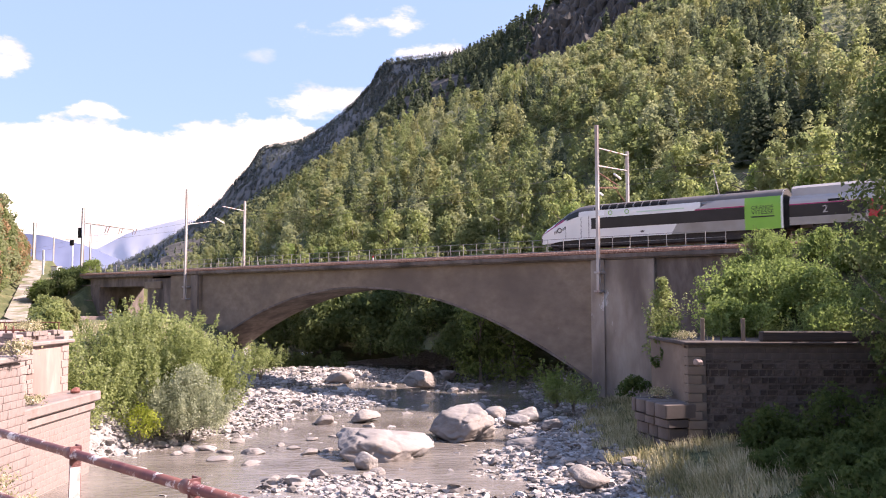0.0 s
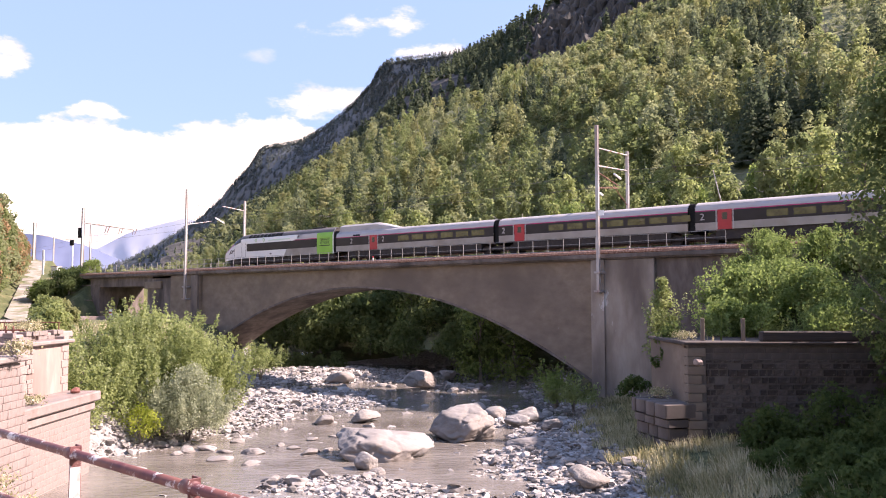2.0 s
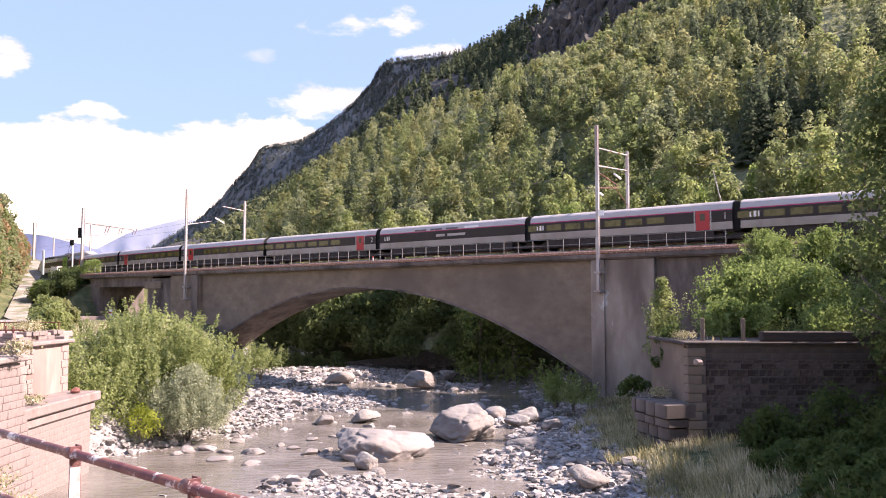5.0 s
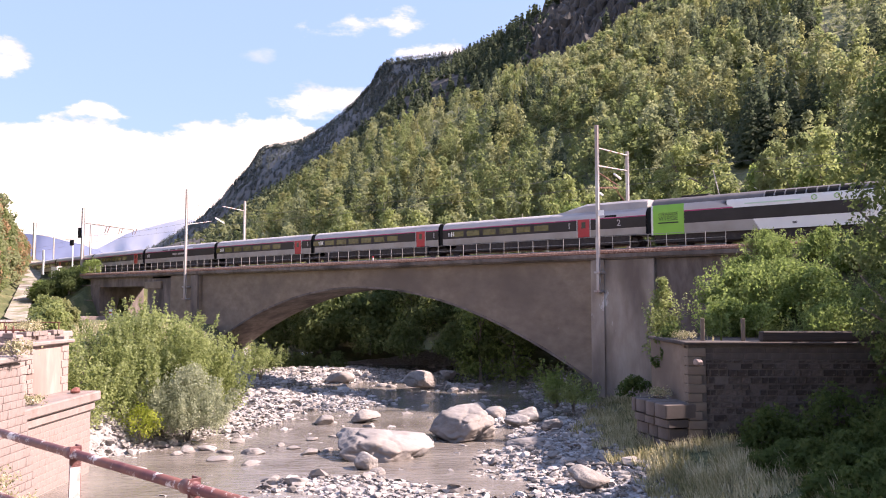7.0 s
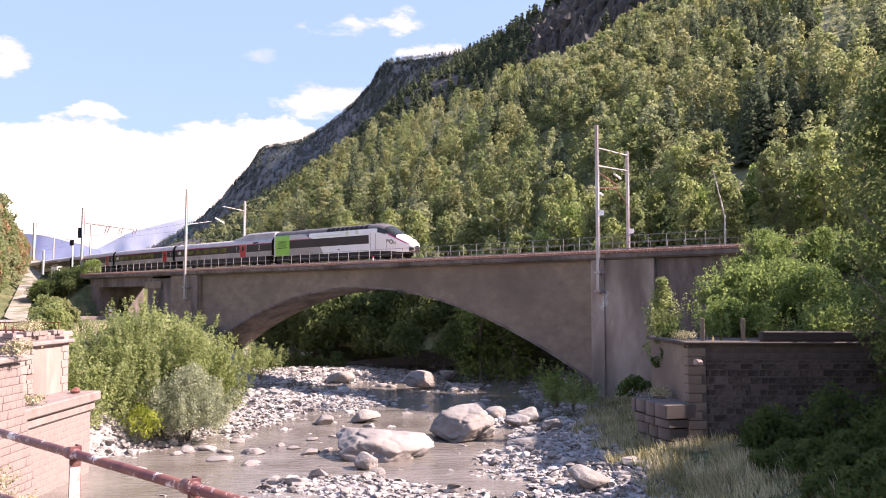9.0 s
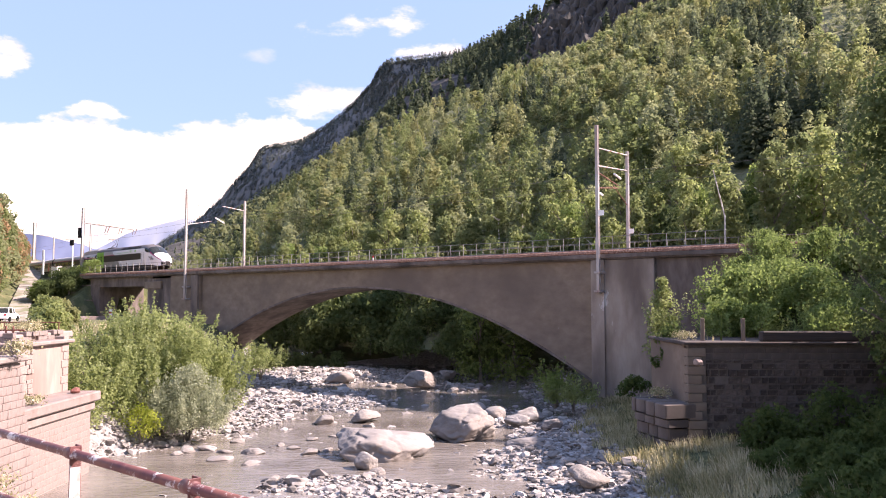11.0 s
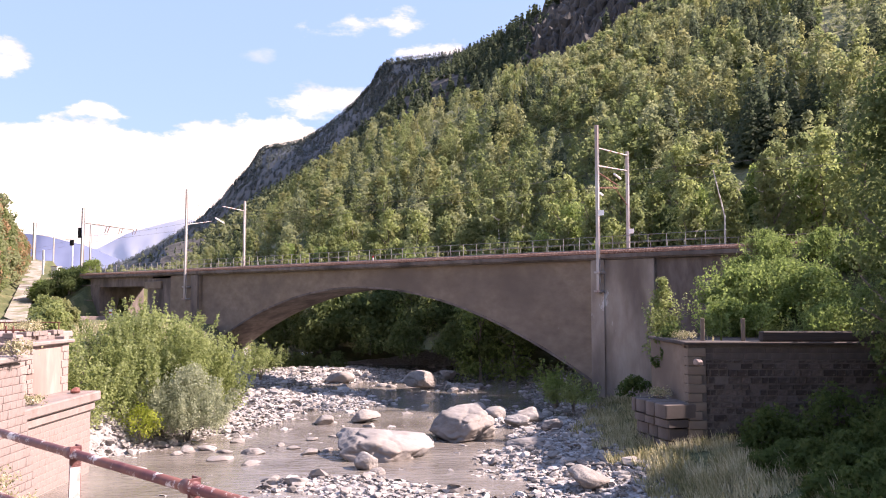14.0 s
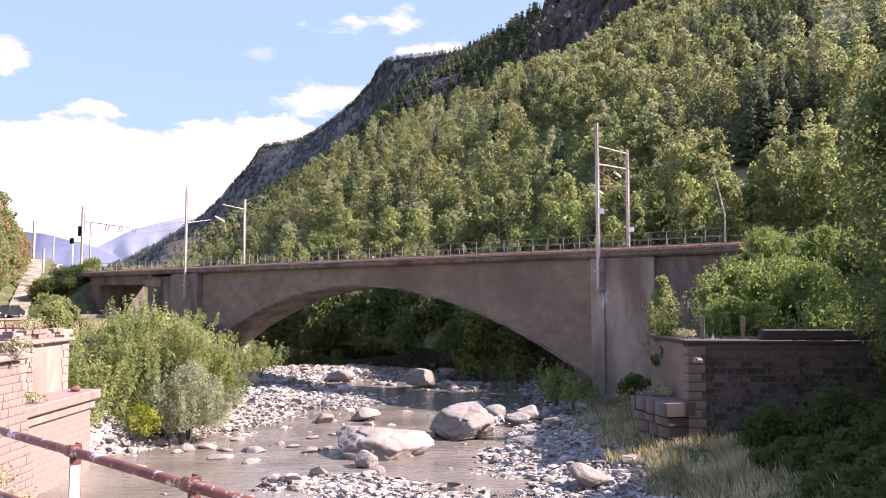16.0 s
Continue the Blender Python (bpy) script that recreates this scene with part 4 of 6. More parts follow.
def trailer(length, first, door, end_car=False, bar_car=False):
    """first: class number; door: distance of the door from the leading end (x = length)."""
    c = empty("passenger_car")
    tagged(c, "silver and grey high-speed passenger car with red doors", "train car")
    f = train_surface("trailer")
    a, b = 0.3, length - 0.3
    skin("body", f, a, b, 0, 1, M["t_light"], c, nx=12, nq=14)
    cap(f, a, 1, M["t_rubber"], c)
    cap(f, b, 1, M["t_rubber"], c)
    part("gangway", box(b - 0.05, length + 0.3, -1.25, 1.25, 0.9, 3.25, 0.1), M["t_rubber"], c, "black bellows between the cars")
    skin("lower_flank", f, a, b, 0.0, 0.25, M["t_grey"], c, 0.006, "warm grey lower flank", 8, 3)
    skin("window_band", f, a, b, 0.25, 0.63, M["t_dark"], c, 0.006, "black window band", 12, 4)
    skin("roof", f, a, b, 0.84, 1.0, M["t_upper"], c, 0.006, "grey roof skin", 8, 5)
    skin("flank_stripe", f, a, b, 0.63, 0.665, M["t_carmine"], c, 0.009, "carmine stripe", 8, 1)
    dx = length - door
    if bar_car:
        for x in (5.2, 7.2, 9.2):
            skin("vent", f, x, x + 1.5, 0.675, 0.75, M["t_roof"], c, 0.012, "small dark high window", 1, 2)
        skin("blank_panel", f, 11.5, 13.2, 0.675, 0.77, M["t_white"], c, 0.012, "white blanking panel", 1, 2)
    else:
        skin("door", f, dx - 0.55, dx + 0.55, 0.0, 0.66, M["t_red"], c, 0.014, "red passenger door", 2, 6)
        skin("door_window", f, dx - 0.2, dx + 0.2, 0.33, 0.56, M["t_glass"], c, 0.02, nx=1, nq=3)
        for e in (-0.68, 0.6):
            skin("door_post", f, dx + e, dx + e + 0.08, 0.0, 0.8, M["t_light"], c, 0.016, nx=1, nq=6)
        x = b - 1.6
        while x > a + 1.0:
            if not dx - 2.6 < x < dx + 0.8 and not (end_car and x > dx - 2.6):
                # panes carry the foliage light from beyond as paint
                skin("window", f, x - 1.5, x, 0.33, 0.55, M["t_lit_glass"], c, 0.012, nx=1, nq=3)
            x -= 1.9
    for sg in (1, -1):
        y, z = f(dx, 0.44)
        if bar_car:
            for x0, x1 in ((8.0, 9.1), (9.4, 11.6)):
                part("lettering_bar", box(x0, x1, sg * y - 0.02, sg * y + 0.012, z - 0.12, z + 0.12), M["t_upper"], c, "grey line of lettering")
        elif end_car:
            text_part("class_number", first, 0.75, M["t_light"], c, side_pose(dx - 1.4, sg, z, y + 0.014))
            text_part("class_number", "2", 0.75, M["t_light"], c, side_pose(dx + 3.3, sg, z, y + 0.014))
        else:
            text_part("class_number", first, 0.75, M["t_light"], c, side_pose(dx + 1.75, sg, z, y + 0.014))
        if bar_car or first == "1":
            for k, (w, hh) in enumerate(((0.1, 0.36), (0.16, 0.42), (0.1, 0.42))):
                part("logo_bar", box(1.0 + 0.3 * k, 1.0 + 0.3 * k + w, sg * y - 0.02, sg * y + 0.016, z - 0.2, z - 0.2 + hh, 0.004), M["t_white"], c)
    part("underframe", box(a + 1.5, b - 1.5, -1.25, 1.25, 0.35, 1.14, 0.05), M["t_under"], c)
    bogie(c, 0.0)
    if end_car:
        bogie(c, length - 3.2)
        bm = bmesh.new()
        # roof fairing that rises to the power car's height
        vs = []
        for x, h in ((length - 0.35, 0.62), (length - 1.0, 0.66), (length - 6.0, 0.66), (length - 8.5, 0.1), (length - 9.0, 0.0)):
            vs.append([bm.verts.new((x, y, 3.30 + z)) for y, z in ((-1.0, -0.12), (-0.9, 0.05 + 0.75 * h), (-0.6, 0.1 + h), (0.6, 0.1 + h), (0.9, 0.05 + 0.75 * h), (1.0, -0.12))])
        for i in range(4):
            for j in range(5):
                bm.faces.new((vs[i][j], vs[i][j + 1], vs[i + 1][j + 1], vs[i + 1][j]))
        bm.faces.new(vs[0])
        part("roof_fairing", bm, M["t_upper"], c, "dusty silver roof fairing")
        skin("vent", f, length - 4.0, length - 2.9, 0.675, 0.75, M["t_rubber"], c, 0.012, "small dark vent", 1, 1)
    return c


def train_place(t):
    """Distance of the leading nose along the line at t seconds."""
    return -23.773 * (t - 3.5)


def set_on_line(car, s_a, s_b, length):
    """Pose of a car whose x = 0 end is at s_a and whose far end is at s_b."""
    a, b = track(s_a) + TRACK_OFF * N2, track(s_b) + TRACK_OFF * N2
    d = (b - a) / np.linalg.norm(b - a)
    return pose(a[0], a[1], Z_RAIL, 0, 0, math.degrees(math.atan2(d[1], d[0])))


LEN_P, LEN_E, LEN_T = 22.15, 21.85, 18.7
TRAIN = []


def make_train():
    power = power_car()
    TRAIN.append((power, 22.15, 0.0))                        # inner end, nose
    pos = 22.15
    cars = [(LEN_E, "2", 6.0, True)] + [(LEN_T, n, 2.6, False) for n in "222111"] + [(LEN_E, "1", 6.0, True)]
    for i, (ln, cls, door, end_car) in enumerate(cars):
        c = trailer(ln, cls, door, end_car, i == 4)
        c["group"] = "cars of the train"
        if i >= 3:
            TRAIN.append((c, pos, pos + ln))
        else:
            TRAIN.append((c, pos + ln, pos))
        pos += ln
    rear = copy_thing(power, Matrix())
    power["group"] = rear["group"] = "cars of the train"
    TRAIN.append((rear, pos, pos + LEN_P))


make_train()




# ---------------------------------------------------------------- stones of the river
def rock_mesh(name, r, sub=2, cuts=7, flat=0.7, mat=None):
    """A weathered block: a sphere pressed into a rounded many-sided solid, then roughened at three scales."""
    bm = bmesh.new()
    bmesh.ops.create_icosphere(bm, subdivisions=sub + 1 if sub > 2 else sub, radius=0.5)
    planes = []
    for _ in range(cuts + 1):
        d = Vector(r.normal(size=3)).normalized()
        planes.append((d, r.uniform(0.25, 0.39)))
    off = Vector(r.uniform(0, 50, 3))
    dip = Vector(r.normal(size=3)).normalized()
    for p in bm.verts:
        v = p.co.normalized()
        t = 2.0 ** 60
        for d, h in planes:
            e = v.dot(d)
            if e > 0:
                t += (e / h) ** 60
        q = v * t ** (-1 / 60)
        k = 0.014 * noise.fractal(q * 3.0 + off, 1.0, 2.0, 4)
        if sub > 2:
            k += 0.018 * (0.3 - abs(noise.noise(q * 4.0 + dip * (q.dot(dip) * 11) + off))) - 0.04 * max(0.0, 0.08 - abs(noise.noise(q * 3.3 - off))) / 0.08 + 0.01 * noise.fractal(q * 14 + off, 0.8, 2.0, 5)
        q += v * k
        p.co = Vector((q.x, q.y, q.z * flat))
    me = bpy.data.meshes.new(name)
    bm.to_mesh(me)
    bm.free()
    me.polygons.foreach_set("use_smooth", [sub > 2] * len(me.polygons))
    me.materials.append(mat or M["stone"])
    return me


def boulder(me, x, y, z, sx, sy, sz, turn=0, tilt=0, label=""):
    ob = new("boulder", me)
    ob.matrix_world = pose(x, y, z, tilt, tilt * 0.6, turn) @ Matrix.Diagonal((sx, sy, sz, 1))
    tagged(ob, label or "pale grey river boulder among cobbles", "boulder", "boulders in the river")
    return ob


def make_stones():
    r = np.random.default_rng(24)
    big = [rock_mesh("boulder", r, 4, 12, 0.72) for _ in range(4)]
    mid = [rock_mesh("boulder", r, 3, 8, 0.7) for _ in range(7)]
    boulder(big[0], -3.5, 44.4, 0.6, 6.2, 4.6, 3.9, 12, 7, "huge pale grey boulder lying in shallow water")
    boulder(big[1], 1.6, 50.0, 0.7, 5.2, 4.6, 4.2, 40, -10, "large angular grey boulder at the water's edge")
    boulder(big[2], -2.2, 77.5, 0.8, 3.8, 3.2, 3.0, 70, 0, "large pale boulder in the river beneath the bridge")
    boulder(big[3], 0.6, 86.0, 0.7, 2.6, 2.2, 2.0, 20, 0)
    boulder(mid[0], -3.9, 41.2, 0.25, 1.6, 1.2, 1.9, 0, 24, "upright wedge of grey rock before a boulder")
    boulder(mid[1], -5.6, 57.0, 0.4, 2.4, 2.0, 1.5, 30, 0)
    boulder(mid[2], -8.2, 56.0, 0.2, 1.9, 1.5, 1.2, 80, 0)
    boulder(mid[3], -10.9, 84.0, 0.6, 3.2, 2.6, 2.1, 15, 0)
    for k, (x, y, sz) in enumerate(((-13.6, 46.2, 0.8), (-12.4, 45.4, 0.55), (-10.6, 45.0, 0.95), (-8.6, 46.6, 0.5), (-12.4, 48.8, 0.6), (-8.0, 49.5, 0.6), (-14.9, 44.9, 0.6), (-7.4, 45.2, 0.85), (-6.6, 46.0, 0.5), (-9.6, 47.6, 0.45))):
        boulder(mid[(k + 2) % 7], x, y, 0.05, sz * 1.9, sz * 1.2, sz * 0.75, 13.0 * k - 20, 0, "flat pale stone lying in shallow water")
    boulder(mid[4], 5.2, 45.2, 0.5, 3.8, 2.6, 0.9, 8, 0, "flat slab of grey rock on the river's bank")
    boulder(mid[5], 6.6, 36.4, 0.6, 2.4, 1.9, 1.5, 50, 10)
    boulder(mid[6], 3.9, 57.5, 0.5, 2.0, 1.6, 1.5, 10, 0)
    boulder(mid[0], 2.4, 60.0, 0.5, 2.2, 1.7, 1.6, 100, 0)
    boulder(mid[1], 6.2, 56.5, 0.6, 2.4, 1.8, 1.6, 200, 0)
    boulder(mid[2], 5.0, 54.5, 0.4, 2.2, 1.5, 1.3, 150, 8)
    boulder(mid[3], 7.0, 52.0, 0.6, 1.7, 1.4, 1.2, 30, 0)
    boulder(mid[4], -3.2, 40.0, 0.05, 1.2, 0.9, 0.6, 60, 0)
    boulder(mid[5], -16.5, 47.0, 0.1, 1.3, 1.0, 0.8, 0, 0)
    boulder(mid[6], -14.6, 45.8, 0.05, 1.5, 1.1, 0.8, 90, 0)
    boulder(mid[0], -12.0, 43.5, 0.0, 2.0, 1.2, 0.7, 20, 0)
    boulder(mid[1], -10.2, 42.2, 0.0, 1.6, 1.1, 0.6, 60, 0)
    boulder(mid[2], -15.5, 40.5, 0.0, 1.5, 1.1, 0.6, 10, 0)
    for k in range(75):
        y = float(r.uniform(37, 100))
        x = float(r.uniform(river_left(y) - 1, river_right(y) + 2))
        z = bed_height(x, y)
        if z < -0.25:
            continue
        s = float(r.uniform(0.5, 1.3))
        boulder(mid[k % 7], x, y, max(z, -0.05) + 0.1 * s, s * 1.2, s * float(r.uniform(0.8, 1.1)), s * 0.8, float(r.uniform(0, 360)), float(r.uniform(-10, 10)))
    # cobbles, past counting
    protos = []
    for k in range(8):
        bm = bmesh.new()
        bmesh.ops.create_icosphere(bm, subdivisions=1, radius=0.5)
        for p in bm.verts:
            p.co = Vector((p.co.x * r.uniform(0.75, 1.25), p.co.y * r.uniform(0.7, 1.2), p.co.z * r.uniform(0.5, 0.85)))
        if k % 2:
            bmesh.ops.bisect_plane(bm, geom=list(bm.verts) + list(bm.edges) + list(bm.faces), plane_co=(0, 0, 0.16), plane_no=(0.2, 0.1, 1), clear_outer=True)
        bmesh.ops.triangulate(bm, faces=list(bm.faces))
        bm.verts.ensure_lookup_table()
        protos.append((np.array([p.co[:] for p in bm.verts]), np.array([[q.index for q in f.verts] for f in bm.faces])))
        bm.free()
    V, F, base = [], [], 0
    count = 0
    while count < 18000:
        y = 26 + 82 * float(r.uniform(0, 1)) ** 1.35
        x = float(r.uniform(river_left(y) - 2.0, river_right(y) + 3.2))
        z = bed_height(x, y)
        edge = x > river_right(y) - 1.5 or (x < river_left(y) + 0.8 and y > 43.5)
        if y < 43.5 and x < -13.0 and r.random() > 0.03:
            continue
        if z < -0.10 and not edge and r.random() > 0.07:
            continue
        s = float(r.lognormal(-1.55, 0.5)) * (0.8 + 0.006 * y)
        s = min(s, 1.1)
        vv, ff = protos[int(r.integers(0, 8))]
        a = r.uniform(0, 6.28)
        ca, sa = math.cos(a), math.sin(a)
        tilt = r.normal() * 0.35
        R = np.array([[ca, -sa, 0], [sa, ca, 0], [0, 0, 1]]) @ np.array([[1, 0, 0], [0, math.cos(tilt), -math.sin(tilt)], [0, math.sin(tilt), math.cos(tilt)]])
        gz = max(ground_height(x, y), -0.12)
        V.append((vv * s * np.array([1.25, 0.95, 0.9])) @ R.T + np.array([x, y, gz + 0.10 * s]))
        F.append(ff + base)
        base += len(vv)
        count += 1
    ob = mesh_object("cobbles", np.concatenate(V), np.concatenate(F), M["cobble"])
    tagged(ob, "pale grey river cobbles heaped in bars", "cobbles", kind="stuff")


make_stones()


# ---------------------------------------------------------------- old abutments of a vanished bridge
def unit_block(name, mat):
    me = bpy.data.meshes.new(name)
    bm = box(-0.5, 0.5, -0.5, 0.5, -0.5, 0.5, 0.045)
    bm.to_mesh(me)
    bm.free()
    me.materials.append(mat)
    return me


BLOCK = {}


def block(parent, mat, cx, cy, cz, sx, sy, sz, turn=0.0, name="stone"):
    if (name, mat.name) not in BLOCK:
        BLOCK[(name, mat.name)] = unit_block(name, mat)
    ob = new(name, BLOCK[(name, mat.name)])
    ob.parent = parent
    ob.location, ob.scale, ob.rotation_euler = (cx, cy, cz), (sx, sy, sz), (0, 0, turn)
    return ob


def stone_face(parent, mat, a, b, z0, z1, course, length, out, r, depth=0.3, skip=0.0, lean=0.0, gap=0.012, proud=0.018):
    """Courses of separate stones over the upright face from a to b (plan points); out: unit vector off the face."""
    a, b = np.array(a, float), np.array(b, float)
    w = np.linalg.norm(b - a)
    d = (b - a) / w
    o = np.array(out, float)
    turn = math.atan2(d[1], d[0])
    z, k = z0, 0
    while z < z1 - 0.1:
        h = min(course * r.uniform(0.85, 1.15), z1 - z)
        x = -r.uniform(0, length * 0.6)
        while x < w:
            ln = length * r.uniform(0.6, 1.4)
            x0, x1 = max(0.0, x), min(w, x + ln)
            if x1 - x0 > 0.12 and r.random() >= skip:
                c = a + d * (x0 + x1) / 2 + o * (-depth / 2 + r.uniform(0.004, proud) - lean * (z + h / 2 - z0))
                block(parent, mat, c[0], c[1], z + h / 2, x1 - x0 - gap, depth, h - gap, turn)
            x += ln
        z += h


def left_abutment():
    r = np.random.default_rng(5)
    ab = empty("stone_abutment")
    tagged(ab, "sunlit pink stone abutment of a vanished bridge with corbelled ledge", "abutment")
    part("core", box(-25, -17.75, 33.6, 40.3, -1.2, 3.1, 0.03), M["mortar"], ab)
    part("rendered_block", box(-26, -19.2, 36.0, 40.75, 3.9, 6.45, 0.04), material("pink render", [(0.24, 0.17, 0.145), (0.3, 0.22, 0.19), (0.37, 0.29, 0.26)], 0.9, 8, 0.9, bump=0.3, stain=(0.2, 0.14, 0.12), stain_scale=0.7, stretch=(1, 1, 0.3)), ab, "pink rendered upper pier")
    part("corbel", box(-25, -17.6, 33.4, 40.5, 3.08, 3.5, 0.06), M["masonry"], ab)
    part("corbel", box(-25, -17.42, 33.2, 40.75, 3.52, 4.0, 0.07), M["masonry"], ab, "weathered ledge slab")
    part("coping", box(-26, -18.95, 35.8, 41.0, 6.42, 6.62, 0.05), M["masonry"], ab, "flat coping slab")
    part("coping", box(-27, -20.0, 37.0, 43.0, 6.6, 6.95, 0.06), M["mortar"], ab)
    stone_face(ab, M["masonry"], (-17.75, 33.7), (-17.75, 40.3), -0.6, 3.08, 0.31, 0.5, (1, 0), r, gap=0.008, proud=0.012)
    stone_face(ab, M["mortar"], (-19.2, 36.05), (-19.2, 37.3), 3.98, 6.4, 0.24, 0.3, (1, 0), r, 0.25, 0.12, gap=0.03, proud=0.09)
    stone_face(ab, M["masonry"], (-19.9, 36.6), (-19.9, 41.6), 6.6, 7.1, 0.25, 0.5, (1, 0), r, 0.5, 0.2, gap=0.03, proud=0.12)
    for i, z in enumerate(np.arange(3.98, 6.4, 0.4)):
        block(ab, M["mortar"], -19.4, 40.5 - 0.08 * (i % 2), z + 0.2, 0.5, 0.55 + 0.16 * (i % 2), 0.385, name="quoin")
        block(ab, M["mortar"], -19.3, 36.15 + 0.1 * (i % 2), z + 0.2, 0.4, 0.6 + 0.25 * (i % 2), 0.37, name="quoin")
    boulder_me = rock_mesh("lump", r, 2, 5, 0.6, M["rust"])
    lump = new("fallen_brick", boulder_me)
    lump.matrix_world = pose(-18.2, 39.6, 4.12, 0, 0, 20) @ Matrix.Diagonal((0.6, 0.8, 0.55, 1))
    tagged(lump, "reddish broken brick lump on the stone ledge", "brick")
    # battered wing wall before it
    ww = empty("wing_wall")
    tagged(ww, "leaning pink brick wing wall above the river", "wall")
    verts = [(-16.6, 22, 6.2), (-16.6, 31.0, 6.2), (-15.4, 22, -1), (-15.4, 31.0, -1), (-24, 22, 6.2), (-24, 31.0, 6.2), (-24, 22, -1), (-24, 31.0, -1)]
    mesh_object("core", verts, [(0, 2, 3, 1), (4, 5, 7, 6), (0, 1, 5, 4), (2, 6, 7, 3), (1, 3, 7, 5), (0, 4, 6, 2)], M["mortar"], ww)
    stone_face(ww, M["masonry"], (-15.35, 25.5), (-15.35, 31.0), -0.4, 6.15, 0.3, 0.5, (1, 0), r, 0.25, 0.03, lean=0.17, gap=0.008, proud=0.02)
    part("coping", box(-24, -16.2, 22, 31.2, 6.2, 6.42, 0.05), M["masonry"], ww)


left_abutment()


def right_abutment():
    r = np.random.default_rng(6)
    ab = empty("retaining_wall")
    tagged(ab, "dark shaded rubble stone retaining wall with dressed quoins", "wall")
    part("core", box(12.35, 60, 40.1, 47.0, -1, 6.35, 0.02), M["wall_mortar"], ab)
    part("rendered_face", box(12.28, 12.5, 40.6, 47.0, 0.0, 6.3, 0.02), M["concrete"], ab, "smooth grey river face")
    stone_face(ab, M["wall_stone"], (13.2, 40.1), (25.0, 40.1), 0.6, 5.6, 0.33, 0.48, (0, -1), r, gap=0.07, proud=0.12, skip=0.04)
    stone_face(ab, M["dark_concrete"], (13.2, 40.1), (25.0, 40.1), 5.6, 6.2, 0.3, 0.75, (0, -1), r, gap=0.03, proud=0.05)
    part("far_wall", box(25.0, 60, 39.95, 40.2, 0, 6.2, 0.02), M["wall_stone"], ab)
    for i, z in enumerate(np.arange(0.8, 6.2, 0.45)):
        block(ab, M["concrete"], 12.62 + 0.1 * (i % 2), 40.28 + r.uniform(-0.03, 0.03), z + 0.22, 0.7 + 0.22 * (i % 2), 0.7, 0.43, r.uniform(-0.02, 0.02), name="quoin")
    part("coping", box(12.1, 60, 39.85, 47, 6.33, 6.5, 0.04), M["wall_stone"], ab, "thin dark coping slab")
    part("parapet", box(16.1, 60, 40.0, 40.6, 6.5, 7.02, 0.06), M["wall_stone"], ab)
    # stepped pedestal, set askew to the wall: courses of dressed blocks under a heavy broken ledge
    foot = pose(12.75, 39.95, 0, 0, 0, 14)
    for z0, z1, inset in ((-0.5, 0.35, 0.3), (0.37, 0.95, 0.28), (0.97, 1.55, 0.3), (1.57, 2.2, 0.27), (2.22, 2.66, 0.12), (2.69, 3.42, 0.0)):
        y = inset
        while y < 3.4:
            ln = min(r.uniform(0.8, 1.3), 3.6 - y)
            m = foot @ pose(-0.9 + inset / 2 + r.uniform(-0.03, 0.03), y + ln / 2, (z0 + z1) / 2, r.uniform(-1.5, 1.5), r.uniform(-1, 1), r.uniform(-3, 3))
            b = block(ab, M["dark_concrete"], 0, 0, 0, 1.8 - inset, ln - 0.03, z1 - z0 - r.uniform(0, 0.05), name="ledge_stone")
            b.matrix_basis = m @ Matrix.Diagonal((1.8 - inset, ln - 0.03, z1 - z0 - r.uniform(0, 0.06), 1))
            y += ln
    for x in (13.45, 15.55, 20.5):
        p = new("fence_post", box_mesh("fence_post", -0.09, 0.09, -0.08, 0.08, 0, 1.15, 0.015, M["concrete"] if x < 20 else M["rust"]))
        p.location = (x, 41.2, 6.5)
        tagged(p, "short concrete fence post on the wall", "fence post", "fence posts on the wall")
    g = new("fence_post", box_mesh("fence_post", -0.04, 0.04, -0.04, 0.04, 0, 1.3, 0.01, M["shade_leaf"]))
    g.location = (14.45, 41.3, 6.5)
    tagged(g, "thin dark green fence post on the wall", "fence post", "fence posts on the wall")
    ws = new("wall_sprig", rock_mesh("wall_sprig", r, 2, 5, 0.7, M["mortar"]))
    ws.matrix_world = pose(12.75, 40.0, 5.5) @ Matrix.Diagonal((0.75, 0.6, 0.8, 1))
    ws.name = "broken_stone"
    tagged(ws, "pale broken stone showing in the wall's corner", "stone")


def box_mesh(name, x0, x1, y0, y1, z0, z1, bevel, mat):
    me = bpy.data.meshes.new(name)
    bm = box(x0, x1, y0, y1, z0, z1, bevel)
    bm.to_mesh(me)
    bm.free()
    me.materials.append(mat)
    return me


right_abutment()


